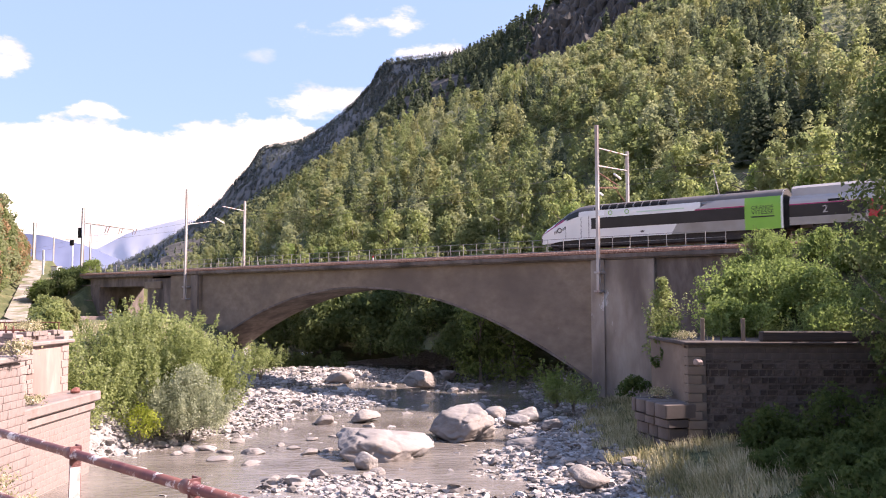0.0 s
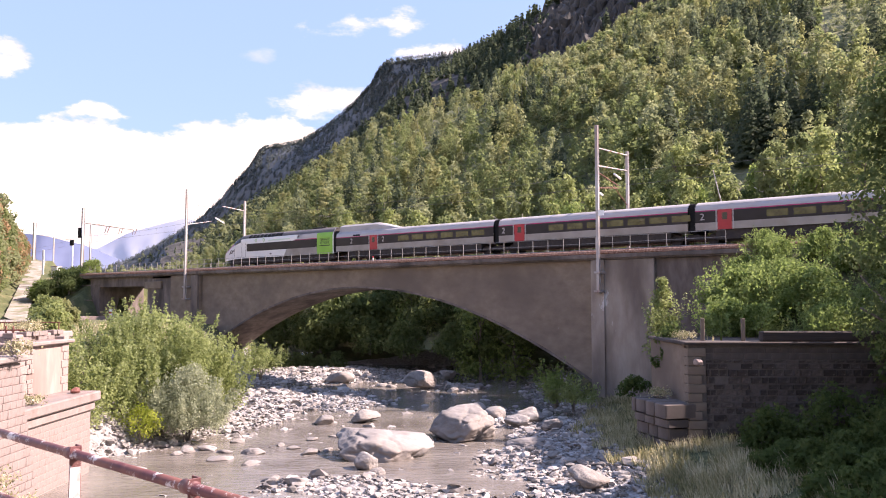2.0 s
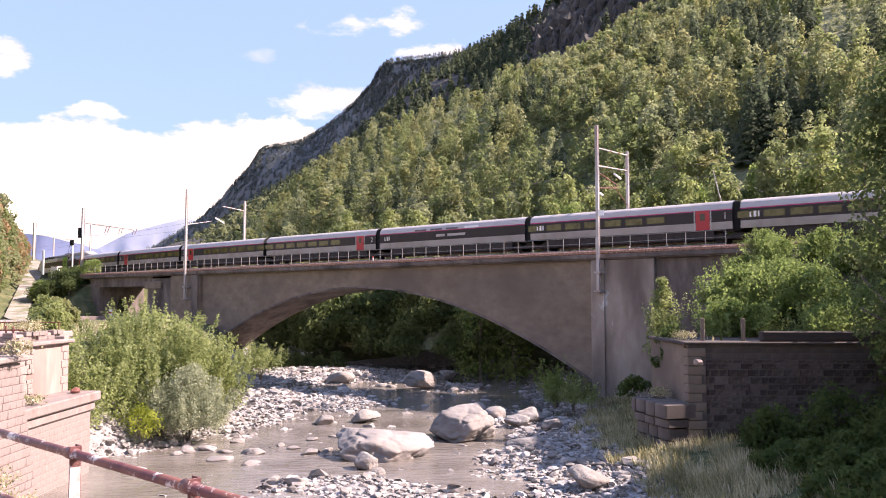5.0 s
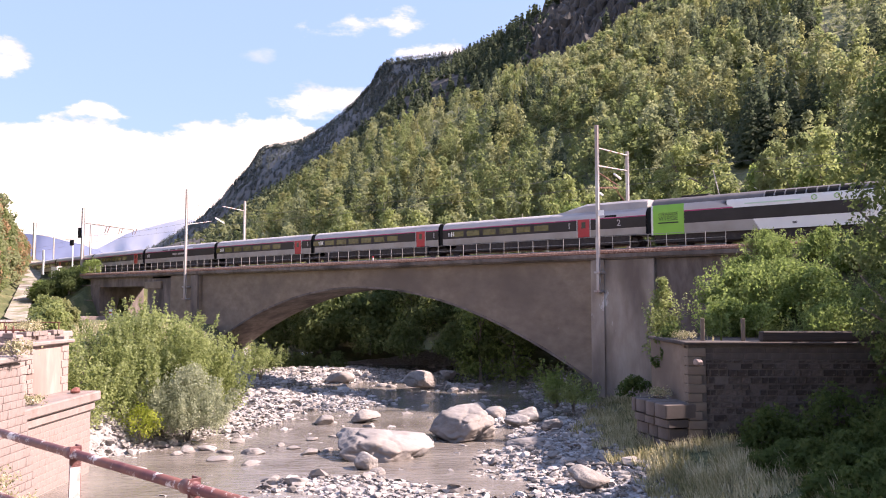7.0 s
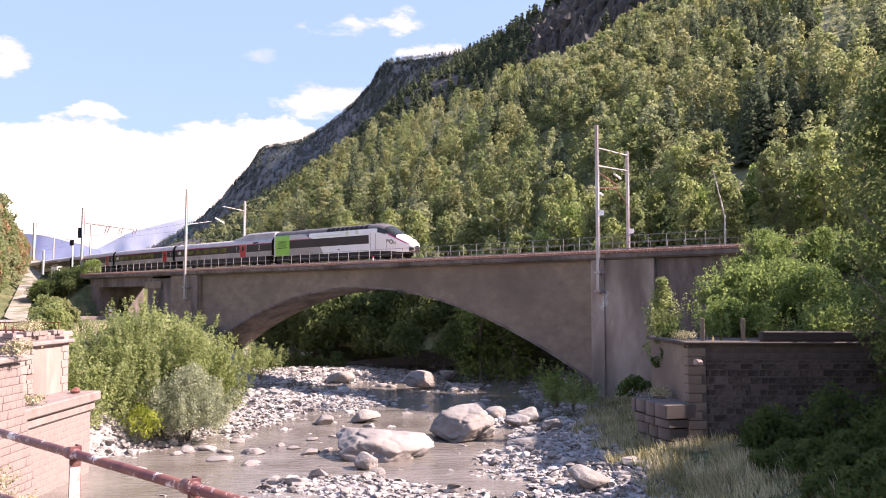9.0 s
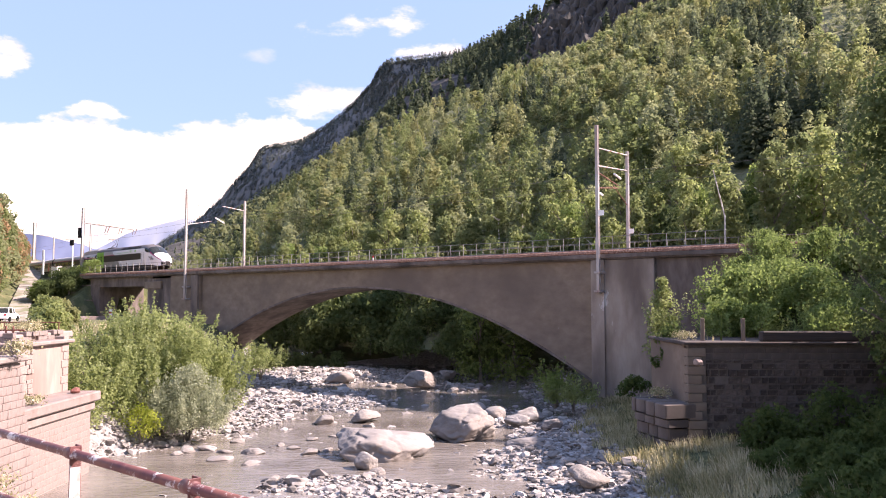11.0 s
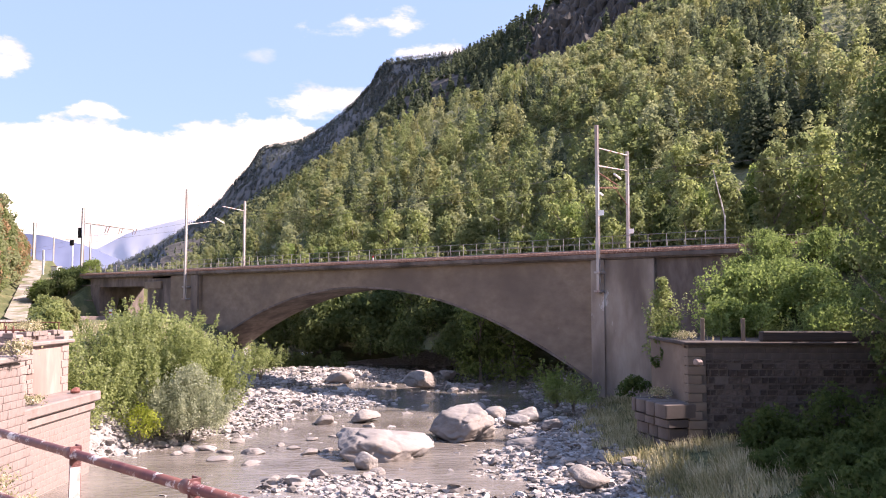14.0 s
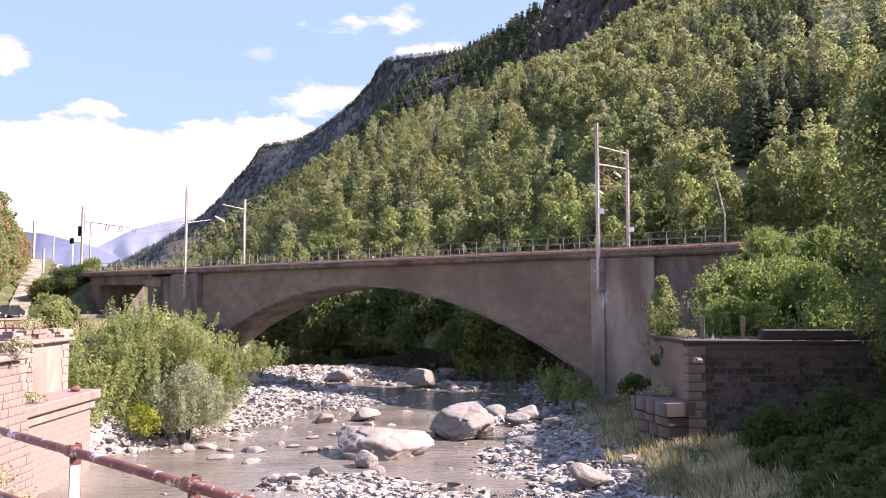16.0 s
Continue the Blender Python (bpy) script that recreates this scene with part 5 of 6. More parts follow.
# ---------------------------------------------------------------- rusty railing and the pavement under the camera
def foreground_railing():
    a, b = np.array([-4.9, 7.0]), np.array([0.4, 2.32])
    d = (b - a) / np.linalg.norm(b - a)
    m = pose(a[0], a[1], 6.65, 0, 0, math.degrees(math.atan2(d[1], d[0])))
    r = empty("rusty_railing", m)
    tagged(r, "red-brown rusted pipe railing with flaking paint", "railing")
    paint = material("flaking red paint", [(0.075, 0.025, 0.025), (0.115, 0.04, 0.04), (0.16, 0.06, 0.055)], 7, 8, 0.55, 0.1, bump=0.5, bump_scale=40, bump_dist=0.004, stain=(0.2, 0.085, 0.06), stain_scale=4.0, fleck=(0.55, 0.5, 0.48), fleck_scale=6.0, fleck_from=0.54)
    # sunlight on the flanges is put into this pale colour, with flaking
    bare = material("pale sunlit flange colour with flaking", [(0.2, 0.09, 0.075), (0.42, 0.36, 0.34), (0.55, 0.5, 0.48)], 9, 8, 0.7, bump=0.4, bump_scale=30, bump_dist=0.003)
    L = float(np.linalg.norm(b - a))
    for z in (1.0, 0.6, 0.2):
        part("rail", tube((0, 0, z), (L, 0, z), 0.026, sides=14), paint, r, smooth=True)
    p1 = float((np.array([-2.12, 4.61]) - a) @ d) + 0.095
    for k in (-2, -1, 0, 1, 2, 3):
        x = p1 + 1.225 * k
        if 0 < x < L:
            bm = box(x - 0.035, x + 0.035, 0.028, 0.036, -0.02, 1.045, 0.002)
            add_box(bm, x + 0.028, x + 0.035, -0.03, 0.03, -0.02, 1.045, 0.002)
            post = part("post", bm, paint, r)
            # pale strip standing for the sunlit flange
            part("flange", box(x + 0.0365, x + 0.0405, -0.03, 0.03, -0.02, 0.93, 0.001), bare, post, "flaking post flange painted pale as if sunlit")
            part("collar", tube((x - 0.045, 0, 1.0), (x + 0.045, 0, 1.0), 0.034, sides=14), paint, post, smooth=True)
    verts = []
    for z in (6.35, 6.64):
        for x, y in ((-14, 14.4), (-4.9, 7.1), (0.5, 2.45), (9, -5.5), (-4, -14), (-22, 6)):
            verts.append((x, y, z))
    faces = [tuple(range(6))[::-1], tuple(range(6, 12))] + [(i, (i + 1) % 6, 6 + (i + 1) % 6, 6 + i) for i in range(6)]
    tagged(mesh_object("pavement", verts, faces, M["asphalt"]), "grey concrete pavement of a road bridge", "pavement", kind="structure")


foreground_railing()


# ---------------------------------------------------------------- masts and wires
def h_mast(x, y, z0, z1, turn, plate=None, mat="mast", size=0.25):
    m = empty("catenary_mast", pose(x, y, z0, 0, 0, turn))
    tagged(m, "grey steel catenary mast beside the railway", "mast", "catenary masts")
    h, s = z1 - z0, size / 2
    bm = box(-s, s, -s, -s + 0.03, 0, h)
    add_box(bm, -s, s, s - 0.03, s, 0, h)
    add_box(bm, -0.7 * s, 0.7 * s, -s + 0.03, s - 0.03, 0, h)
    part("post", bm, M[mat], m)
    if plate:
        part("plate", box(s, s + 0.5, -s - 0.03, -s, plate - z0, plate - z0 + 0.42), M["white_enamel"], m, "white enamel plate")
    return m


def on_bridge(s, off):
    return bridge_xy(s, off)


def beam(m_from, a, b, r=0.06, name="cross_arm", mat="mast"):
    inv = m_from.matrix_world.inverted()
    return part(name, tube(inv @ Vector(a), inv @ Vector(b), r, sides=6), M[mat], m_from)


def make_masts():
    T = -39.0652
    for s, s2, z0, arms in ((92.1, 90.45, 9.15, True), (34.6, 34.7, 8.7, False)):
        x, y = on_bridge(s, -3.85)
        m = h_mast(x, y, z0, 22.7, T, 15.35 if arms else None)
        fx, fy = on_bridge(s2, 4.95)
        f = h_mast(fx, fy, 10.6, 22.05, T, 14.6 if arms else None)
        bpy.context.view_layer.update()
        part("bracket", box(-0.3, 0.3, -1.2, 0.25, 0.3, 0.5, 0.02), M["mast"], f)
        part("bracket", box(-0.3, 0.3, -1.2, 0.25, 1.3, 1.5, 0.02), M["mast"], f)
        for zz in (z0 + 0.1, z0 + 1.6):
            part("bracket", box(-0.3, 0.3, -0.25, 0.7, zz - z0, zz - z0 + 0.16, 0.02), M["mast"], m)
        if arms:
            beam(m, (x, y, 20.85), (fx, fy, 21.7))
            beam(m, (x, y, 19.4), (fx, fy, 20.3))
            c1, c2 = on_bridge(s, -0.2), on_bridge(s2, 2.2)
            beam(m, (x, y, 18.9), (*c1, 18.2), 0.04, "registration_arm", "rust")
            beam(m, (x, y, 17.6), (*c1, 18.0), 0.04, "registration_arm", "rust")
            beam(m, (x, y, 17.3), (*on_bridge(s, -3.0), 17.1), 0.09, "insulator", "white_enamel")
            beam(f, (fx, fy, 17.1), (*c2, 18.6), 0.035, "registration_arm", "rust")
            beam(f, (*on_bridge(s2, 3.6), 19.4), (*on_bridge(s2, 2.4), 19.7), 0.1, "insulator", "white_enamel")
        else:
            c1, c2 = on_bridge(s, -0.2), on_bridge(s2, 1.4)
            beam(m, (x, y, 20.9), (*c1, 20.7))
            beam(f, (fx, fy, 20.7), (*c2, 21.0))
            beam(m, (x, y, 18.2), (*on_bridge(s, -0.2), 18.9), 0.04, "registration_arm")
            beam(m, (*on_bridge(s, 0.4), 19.4), (*on_bridge(s, 1.8), 18.8), 0.09, "insulator", "white_enamel")
    # portal and posts past the far end
    p = h_mast(-59.4, 130, 12.0, 24.0, T, None, "mast", 0.42)
    q = h_mast(-61.2, 137, 12.0, 21.9, T, None)
    bpy.context.view_layer.update()
    beam(p, (-59.4, 130, 21.6), (-53.5, 136.5, 21.0), 0.14)
    for t in (0.45, 0.72, 1.0):
        bx, by = -59.4 + 5.9 * t, 130 + 6.5 * t
        beam(p, (bx, by, 21.2), (bx - 0.3, by, 20.1), 0.05, "dropper", "rust")
        beam(p, (bx + 0.5, by, 21.2), (bx + 0.1, by, 20.1), 0.05, "dropper", "rust")
    part("signal_head", box(-0.55, -0.15, -0.6, -0.2, 7.0, 8.7, 0.08), M["t_rubber"], p, "black railway signal head")
    sg = h_mast(-60.5, 129, 12.0, 18.4, T, None, "white_enamel", 0.16)
    sg.name = "signal_post"
    tagged(sg, "white and red signal post beside the track", "signal", "signals")
    bpy.context.view_layer.update()
    part("signal_head", box(-0.5, 0.5, -0.35, 0.0, 5.7, 6.6, 0.1), M["t_rubber"], sg, "black signal head")
    a = h_mast(-86.3, 175, 13.0, 22.9, T)
    c = h_mast(-86.0, 166, 14.0, 25.2, T, None, "mast", 0.5)
    bpy.context.view_layer.update()
    beam(c, (-86, 166, 22.8), (-84.8, 171.5, 22.6), 0.1)
    beam(a, (-86.3, 175, 22.6), (-82.0, 178, 22.4), 0.1)
    w = empty("catenary_wires")
    tagged(w, "thin overhead contact wires above the tracks", "wire")
    pts = [-100, -60, -9, 33.6, 91, 150]
    for off in (TRACK_OFF,):
        bm = bmesh.new()
        for k in range(5):
            last = None
            for i in range(9):
                s = pts[k] + (pts[k + 1] - pts[k]) * i / 8
                c = track(s) + N2 * off
                sag = 1.0 - 4 * 0.55 * (i / 8) * (1 - i / 8) * 0.9
                cur = (Vector((c[0], c[1], Z_RAIL + 5.5)), Vector((c[0], c[1], Z_RAIL + 5.6 + 1.2 * sag)))
                if last:
                    add_tube(bm, last[0], cur[0], 0.012, sides=4)
                    add_tube(bm, last[1], cur[1], 0.012, sides=4)
                    add_tube(bm, cur[0], cur[1], 0.006, sides=3)
                last = cur
        part("wire", bm, M["wire"], w)


make_masts()


# ---------------------------------------------------------------- road, lane, low walls, small fixtures
ROAD = [(-30, -60), (-34, 0), (-40, 40), (-50, 80), (-54, 100), (-52, 110), (-47.6, 117), (-38, 128.8), (-20, 151)]
ROAD_Z = 6.22


def ribbon(pts, width, zs):
    P = []
    for i, p in enumerate(pts):
        a, b = np.array(pts[max(0, i - 1)]), np.array(pts[min(len(pts) - 1, i + 1)])
        d = (b - a) / np.linalg.norm(b - a)
        n = np.array([-d[1], d[0]])
        q = np.array(p)
        P.append([(*(q + n * width / 2 * k), zs[i]) for k in (-1, -0.5, 0, 0.5, 1)])
    return np.array(P)


def dense(pts, step=2.0):
    out = []
    for a, b in zip(pts[:-1], pts[1:]):
        n = max(1, int(math.dist(a, b) / step))
        out += [tuple(np.array(a) + (np.array(b) - np.array(a)) * i / n) for i in range(n)]
    return out + [pts[-1]]


rd = dense(ROAD)
tagged(grid_mesh("road", ribbon(rd, 6.0, [ROAD_Z] * len(rd)), M["asphalt"]), "pale asphalt road passing under the railway", "road", kind="structure")
M["lane"] = material("trodden pale gravel", [(0.14, 0.12, 0.08), (0.27, 0.235, 0.2), (0.36, 0.32, 0.285)], 0.8, 9, 0.95, bump=0.6, bump_scale=6, stain=(0.12, 0.13, 0.06), stain_scale=0.5)
lane = dense([(-53, 101), (-56, 104), (-70, 134), (-84.4, 165)])
tagged(grid_mesh("lane", ribbon(lane, 2.7, [lane_z(p[1]) + 0.08 for p in lane]), M["lane"]), "steep pale gravel lane climbing beside the railway", "lane", kind="structure")


def small_fixtures():
    p = new("parapet_wall", box_mesh("parapet_wall", -3.4, 3.4, -0.15, 0.15, -0.6, 0.42, 0.03, M["masonry"]))
    p.matrix_world = pose(-45.5, 104.5, ROAD_Z, 0, 0, 40)
    tagged(p, "low pale stone parapet beside the road", "wall")
    p = new("concrete_wing", box_mesh("concrete_wing", -0.25, 0.25, -3.0, 3.0, -0.5, 2.6, 0.04, M["concrete"]))
    p.matrix_world = pose(-50.6, 116.5, ROAD_Z, 0, 0, -20)
    tagged(p, "pale concrete wing wall beside the underpass", "wall")
    for x, y, z, w, h, nm, lb in ((-44.8, 107.0, ROAD_Z, 0.4, 1.3, "marker_post", "white road marker post with a red band"), (-63.0, 124.5, 12.8, 0.3, 3.9, "marker_post", "tall white post beside the lane")):
        e = empty(nm, pose(x, y, z))
        tagged(e, lb, "post")
        part("post", box(-w / 2, w / 2, -0.1, 0.1, 0, h, 0.03), M["white_enamel"], e)
        if h < 2:
            part("band", box(-w / 2 - 0.01, w / 2 + 0.01, -0.11, 0.11, h * 0.55, h * 0.75, 0.01), M["t_red"], e, "red band")
    e = empty("equipment_cabinet", pose(-62.6, 128.0, 12.4, 0, 0, -20))
    tagged(e, "white trackside equipment cabinet with flat roof", "cabinet")
    part("body", box(-0.6, 0.6, -0.5, 0.5, 0, 1.75, 0.04), M["white_enamel"], e)
    part("lid", box(-0.7, 0.7, -0.6, 0.6, 1.75, 1.87, 0.05), M["mast"], e)
    # dark railing beyond the pink pier, beside the road
    f = empty("road_railing", pose(-26.5, 46.0, 6.2, 0, 0, 8))
    tagged(f, "dark iron railing at the roadside", "railing")
    for k in range(9):
        part("post", box(-4.0 + k, -3.95 + k, -0.025, 0.025, 0, 1.1), M["rust"], f)
    for z in (0.5, 1.08):
        part("rail", box(-4.1, 4.1, -0.03, 0.03, z, z + 0.06), M["rust"], f)
    bar = empty("iron_gate_post", pose(-20.6, 38.0, 6.6))
    tagged(bar, "rusted iron gate posts on the coping", "post")
    for k in (0, 0.35):
        part("bar", tube((-0.3 + k, 0, 0), (-0.3 + k, 0, 0.75), 0.05, sides=6), M["rust"], bar)
    part("bar", tube((-0.6, 0, 0.55), (0.6, 0, 0.55), 0.04, sides=6), M["rust"], bar)
    mk = empty("track_marker", BRIDGE @ pose(66.5, NEAR - 0.1, 12.6))
    tagged(mk, "small white and orange track marker on the ballast", "marker")
    part("stake", box(-0.06, 0.06, -0.03, 0.03, 0, 0.35, 0.01), M["white_enamel"], mk)
    part("cap", box(-0.08, 0.08, -0.05, 0.05, 0.35, 0.5, 0.02), M["t_red"], mk, "orange-red cap")


small_fixtures()


# ---------------------------------------------------------------- cars
def make_car(name, paint, label, length=4.4, height=1.55, rear=0.9):
    """A small car, nose towards +x, wheels on z = 0."""
    c = empty(name)
    tagged(c, label, "car")
    l, w = length / 2, 0.88
    prof = [(-l, 0.35), (-l, 0.9), (-l + 0.15, 1.0), (l - 1.3, 0.98), (l - 0.25, 0.8), (l, 0.6), (l, 0.32)]
    verts = [(x, -w, z) for x, z in prof] + [(x, w, z) for x, z in prof]
    n = len(prof)
    faces = [tuple(range(n)), tuple(range(2 * n - 1, n - 1, -1))] + [(i, n + i, n + (i + 1) % n, (i + 1) % n) for i in range(n)]
    bm = bmesh.new()
    vs = [bm.verts.new(p) for p in verts]
    for q in faces:
        bm.faces.new([vs[i] for i in q])
    bmesh.ops.bevel(bm, geom=list(bm.edges), offset=0.06, segments=2, affect="EDGES")
    part("body", bm, paint, c, smooth=False)
    bm = bmesh.new()
    lo = [(-l + 0.2, 0.97), (l - 1.25, 0.97), (l - 1.9, height), (-l + rear, height)]
    vs = [bm.verts.new((x, s * (w - (0.04 if z < 1 else 0.18)), z)) for s in (-1, 1) for x, z in lo]
    for q in ((0, 1, 2, 3), (7, 6, 5, 4), (0, 4, 5, 1), (1, 5, 6, 2), (2, 6, 7, 3), (3, 7, 4, 0)):
        bm.faces.new([vs[i] for i in q])
    part("cabin_glass", bm, M["t_glass"], c, "dark tinted windows")
    part("roof", box(-l + rear - 0.05, l - 1.85, -w + 0.16, w - 0.16, height - 0.02, height + 0.06, 0.03), paint, c)
    for s in (-1, 1):
        for x in (-l + rear - 0.3, -0.1, l - 1.6):
            part("pillar", tube((x, s * (w - 0.03), 0.97), (x * 0.8, s * (w - 0.16), height), 0.05, sides=5), paint, c)
        for x in (-l + 0.85, l - 0.85):
            wl = part("wheel", tube((x, s * w - 0.1, 0.31), (x, s * w + 0.04, 0.31), 0.31, sides=18), M["t_rubber"], c)
            part("rim", tube((x, s * (w + 0.035), 0.31), (x, s * (w + 0.055), 0.31), 0.19, sides=12), M["mast"], wl)
        part("headlight", box(l - 0.2, l - 0.02, s * 0.62 - 0.16, s * 0.62 + 0.16, 0.62, 0.76, 0.03), M["white_enamel"], c)
        part("tail_light", box(-l - 0.02, -l + 0.08, s * 0.66 - 0.12, s * 0.66 + 0.12, 0.7, 0.92, 0.02), M["t_red"], c)
    return c


car_white = material("white car body paint", [(0.74, 0.74, 0.74), (0.8, 0.8, 0.8)], 1, 3, 0.25, bump=0)
car_dark = material("dark blue-grey car body paint", [(0.02, 0.022, 0.03), (0.03, 0.032, 0.042)], 1, 3, 0.2, bump=0)
car_grey = material("light grey car body paint", [(0.5, 0.5, 0.5), (0.56, 0.56, 0.56)], 1, 3, 0.25, bump=0)
CARS = [(make_car("hatchback_car", car_white, "white hatchback driving towards the underpass", 4.4), 1, [(0, -50), (11.3, 96.0), (11.7, 101.5), (12.5, 112.5), (13.0, 117.0), (16.0, 150.0)], 13.0),
        (make_car("estate_car", car_white, "white estate car driving towards the underpass", 4.7, 1.6, 0.4), 1, [(0, -75), (13.5, 98.5), (14.5, 112.5), (15.0, 117.0), (16.0, 128.0)], 13.0),
        (make_car("saloon_car", car_dark, "dark saloon car coming out of the underpass", 4.5), -1, [(0, 150), (13.8, 125.0), (14.08, 112.0), (14.5, 97.0), (16.0, 60.0)], 20.0),
        (make_car("hatchback_car", car_dark, "dark hatchback coming out of the underpass", 4.3), -1, [(0, 150), (15.3, 123.0), (15.6, 111.0), (16.0, 100.5)], 20.0),
        (make_car("hatchback_car", car_grey, "light grey hatchback coming out of the underpass", 4.2), -1, [(0, 150), (15.6, 127.0), (16.0, 115.5)], 20.0)]


def road_at(y):
    """Point and heading of the road where it reaches this y."""
    for a, b in zip(ROAD[:-1], ROAD[1:]):
        if a[1] <= y <= b[1] or b is ROAD[-1] or (a is ROAD[0] and y < a[1]):
            t = (y - a[1]) / (b[1] - a[1])
            d = Vector((b[0] - a[0], b[1] - a[1])).normalized()
            return Vector((a[0] + (b[0] - a[0]) * t, y)), d


# ---------------------------------------------------------------- plants
def plant(name, tris, mat, label, category, m, stem_h=1.0, stem_r=0.06, stems=5, spread=0.5, bark="bark", group="", seed=1):
    e = empty(name, m)
    tagged(e, label, category, group)
    r = np.random.default_rng(seed)
    bm = bmesh.new()
    for k in range(stems):
        a = r.uniform(0, 6.28)
        top = (math.cos(a) * spread * r.uniform(0.3, 1), math.sin(a) * spread * r.uniform(0.3, 1), stem_h * r.uniform(0.7, 1.0))
        mid = (top[0] * 0.35, top[1] * 0.35, top[2] * 0.5)
        add_tube(bm, (0.1 * math.cos(a), 0.1 * math.sin(a), -0.5), mid, stem_r, stem_r * 0.7, 6)
        add_tube(bm, mid, top, stem_r * 0.7, stem_r * 0.2, 5)
    part("branching_stem" if stems > 1 else "trunk", bm, M[bark], e)
    tri_soup("crown", tris, mat, e)
    return e


def wands(r, n, base_r, height, lean, leaf, per):
    """Upright wands set with narrow leaves, as on willow shoots."""
    out = []
    for k in range(n):
        a, b = r.uniform(0, 6.28), base_r * math.sqrt(r.uniform(0, 1))
        h = height * r.uniform(0.55, 1.0) * (1 - 0.35 * (b / base_r) ** 2)
        root = np.array([b * math.cos(a), b * math.sin(a), 0.1])
        d = np.array([math.cos(a) * lean * b / base_r + r.normal() * 0.08, math.sin(a) * lean * b / base_r + r.normal() * 0.08, 1.0])
        t = r.uniform(0.12, 1.0, per) ** 0.75
        c = root + d * (h * t)[:, None] + r.normal(size=(per, 3)) * np.array([0.24, 0.24, 0.15]) * (1.25 - t)[:, None]
        nn = np.stack([np.full(per, math.cos(a)), np.full(per, math.sin(a)), np.full(per, 0.6)], 1)
        out.append(leaves(c, nn, leaf, r, 0.9))
    return np.concatenate(out)


def make_plants():
    r = np.random.default_rng(31)
    # willow thicket on the left bank
    plant("willow_shrub", np.concatenate([wands(r, 380, 4.0, 8.6, 0.36, 0.085, 190), crown(r, 6.8, 4.0, 44, 200, 0.13, 0.05)]), M["willow"], "large grey-green willow shrub on the river bank", "shrub", pose(-19.9, 53.0, 0.6), 6, 0.09, 12, 3, group="willows on the bank")
    plant("willow_shrub", np.concatenate([wands(r, 130, 1.8, 4.4, 0.45, 0.075, 130), crown(r, 3.9, 2.0, 34, 150, 0.085, 0.03)]), material_like("silver willow leaves", [(0.16, 0.18, 0.11), (0.26, 0.28, 0.18), (0.38, 0.4, 0.28)]), "silvery green willow bush on the river bank", "shrub", pose(-15.5, 48.6, 0.3), 3, 0.06, 8, 1.6, group="willows on the bank", seed=2)
    plant("willow_shrub", np.concatenate([wands(r, 150, 2.8, 6.2, 0.6, 0.085, 140), crown(r, 5.0, 2.8, 26, 150, 0.13, 0.02)]), M["willow"], "dense green willow shrub beside the stone pier", "shrub", pose(-21.6, 46.6, 0.8), 4.5, 0.08, 8, 2, group="willows on the bank", seed=3)
    plant("willow_shrub", np.concatenate([wands(r, 170, 2.6, 6.2, 0.3, 0.085, 130), crown(r, 5.0, 2.6, 34, 150, 0.1, 0.02)]), M["willow"], "green willow shrub leaning over the gravel", "shrub", pose(-17.0, 55.6, 0.4), 4, 0.08, 8, 2, group="willows on the bank", seed=4)
    plant("willow_shrub", np.concatenate([wands(r, 90, 1.5, 3.6, 0.5, 0.1, 40), crown(r, 2.6, 1.4, 12, 80, 0.13, 0.02)]), M["willow"], "small willow bush at the arch's foot", "shrub", pose(-17.4, 76.0, 1.6), 2.5, 0.06, 6, 1, group="willows on the bank", seed=5)
    plant("flowering_bush", np.concatenate([crown(r, 1.7, 1.2, 14, 70, 0.08, 0.05), wands(r, 24, 0.9, 1.9, 0.5, 0.07, 30)]), M["yellow_leaf"], "bright yellow-green bush at the water's edge", "bush", pose(-17.4, 46.2, 0.8), 1.3, 0.03, 7, 0.7, seed=6)
    plant("flowering_bush", crown(r, 0.9, 0.6, 8, 90, 0.08, 0.05), M["yellow_leaf"], "low yellow-green bush at the water's edge", "bush", pose(-19.5, 46.0, 0.5), 0.6, 0.03, 5, 0.4, seed=6)
    # right bank below the bridge
    plant("sapling", np.concatenate([crown(r, 2.0, 1.2, 9, 60, 0.11, 0.02), wands(r, 40, 1.0, 3.4, 0.6, 0.1, 40)]), M["knotweed"], "leafy green sapling on the stony bank", "shrub", pose(8.6, 61.0, 1.0), 2.6, 0.05, 5, 0.7, seed=7)
    plant("sapling", np.concatenate([crown(r, 1.1, 1.2, 8, 60, 0.1, 0.02), wands(r, 50, 1.6, 1.9, 0.5, 0.1, 36)]), M["willow"], "low green shrub on the stony bank", "shrub", pose(9.6, 59.0, 0.9), 1.3, 0.04, 5, 0.8, seed=8)
    plant("birch_sapling", np.concatenate([crown(r, 6.0, 1.3, 80, 60, 0.085, 0.04, 0.45, 0.7, (0.2, 0.4)), wands(r, 40, 0.7, 6.4, 0.12, 0.08, 70)]), M["willow"], "young birch rooted beside the old wall", "tree", pose(13.7, 49.4, 4.0), 5.6, 0.06, 1, 0.2, "birch_bark", seed=9)
    plant("hanging_bush", crown(r, 2.4, 1.2, 16, 100, 0.12, 0.0), M["shade_leaf"], "dark bush growing from the wall's top", "bush", pose(12.9, 45.4, 4.6), 1.5, 0.04, 5, 0.6, seed=10)
    plant("hanging_bush", crown(r, 1.6, 1.1, 10, 90, 0.12, 0.0), M["shade_leaf"], "dark low bush at the pier's foot", "bush", pose(12.0, 49.5, 2.2), 1.0, 0.04, 5, 0.6, seed=10)
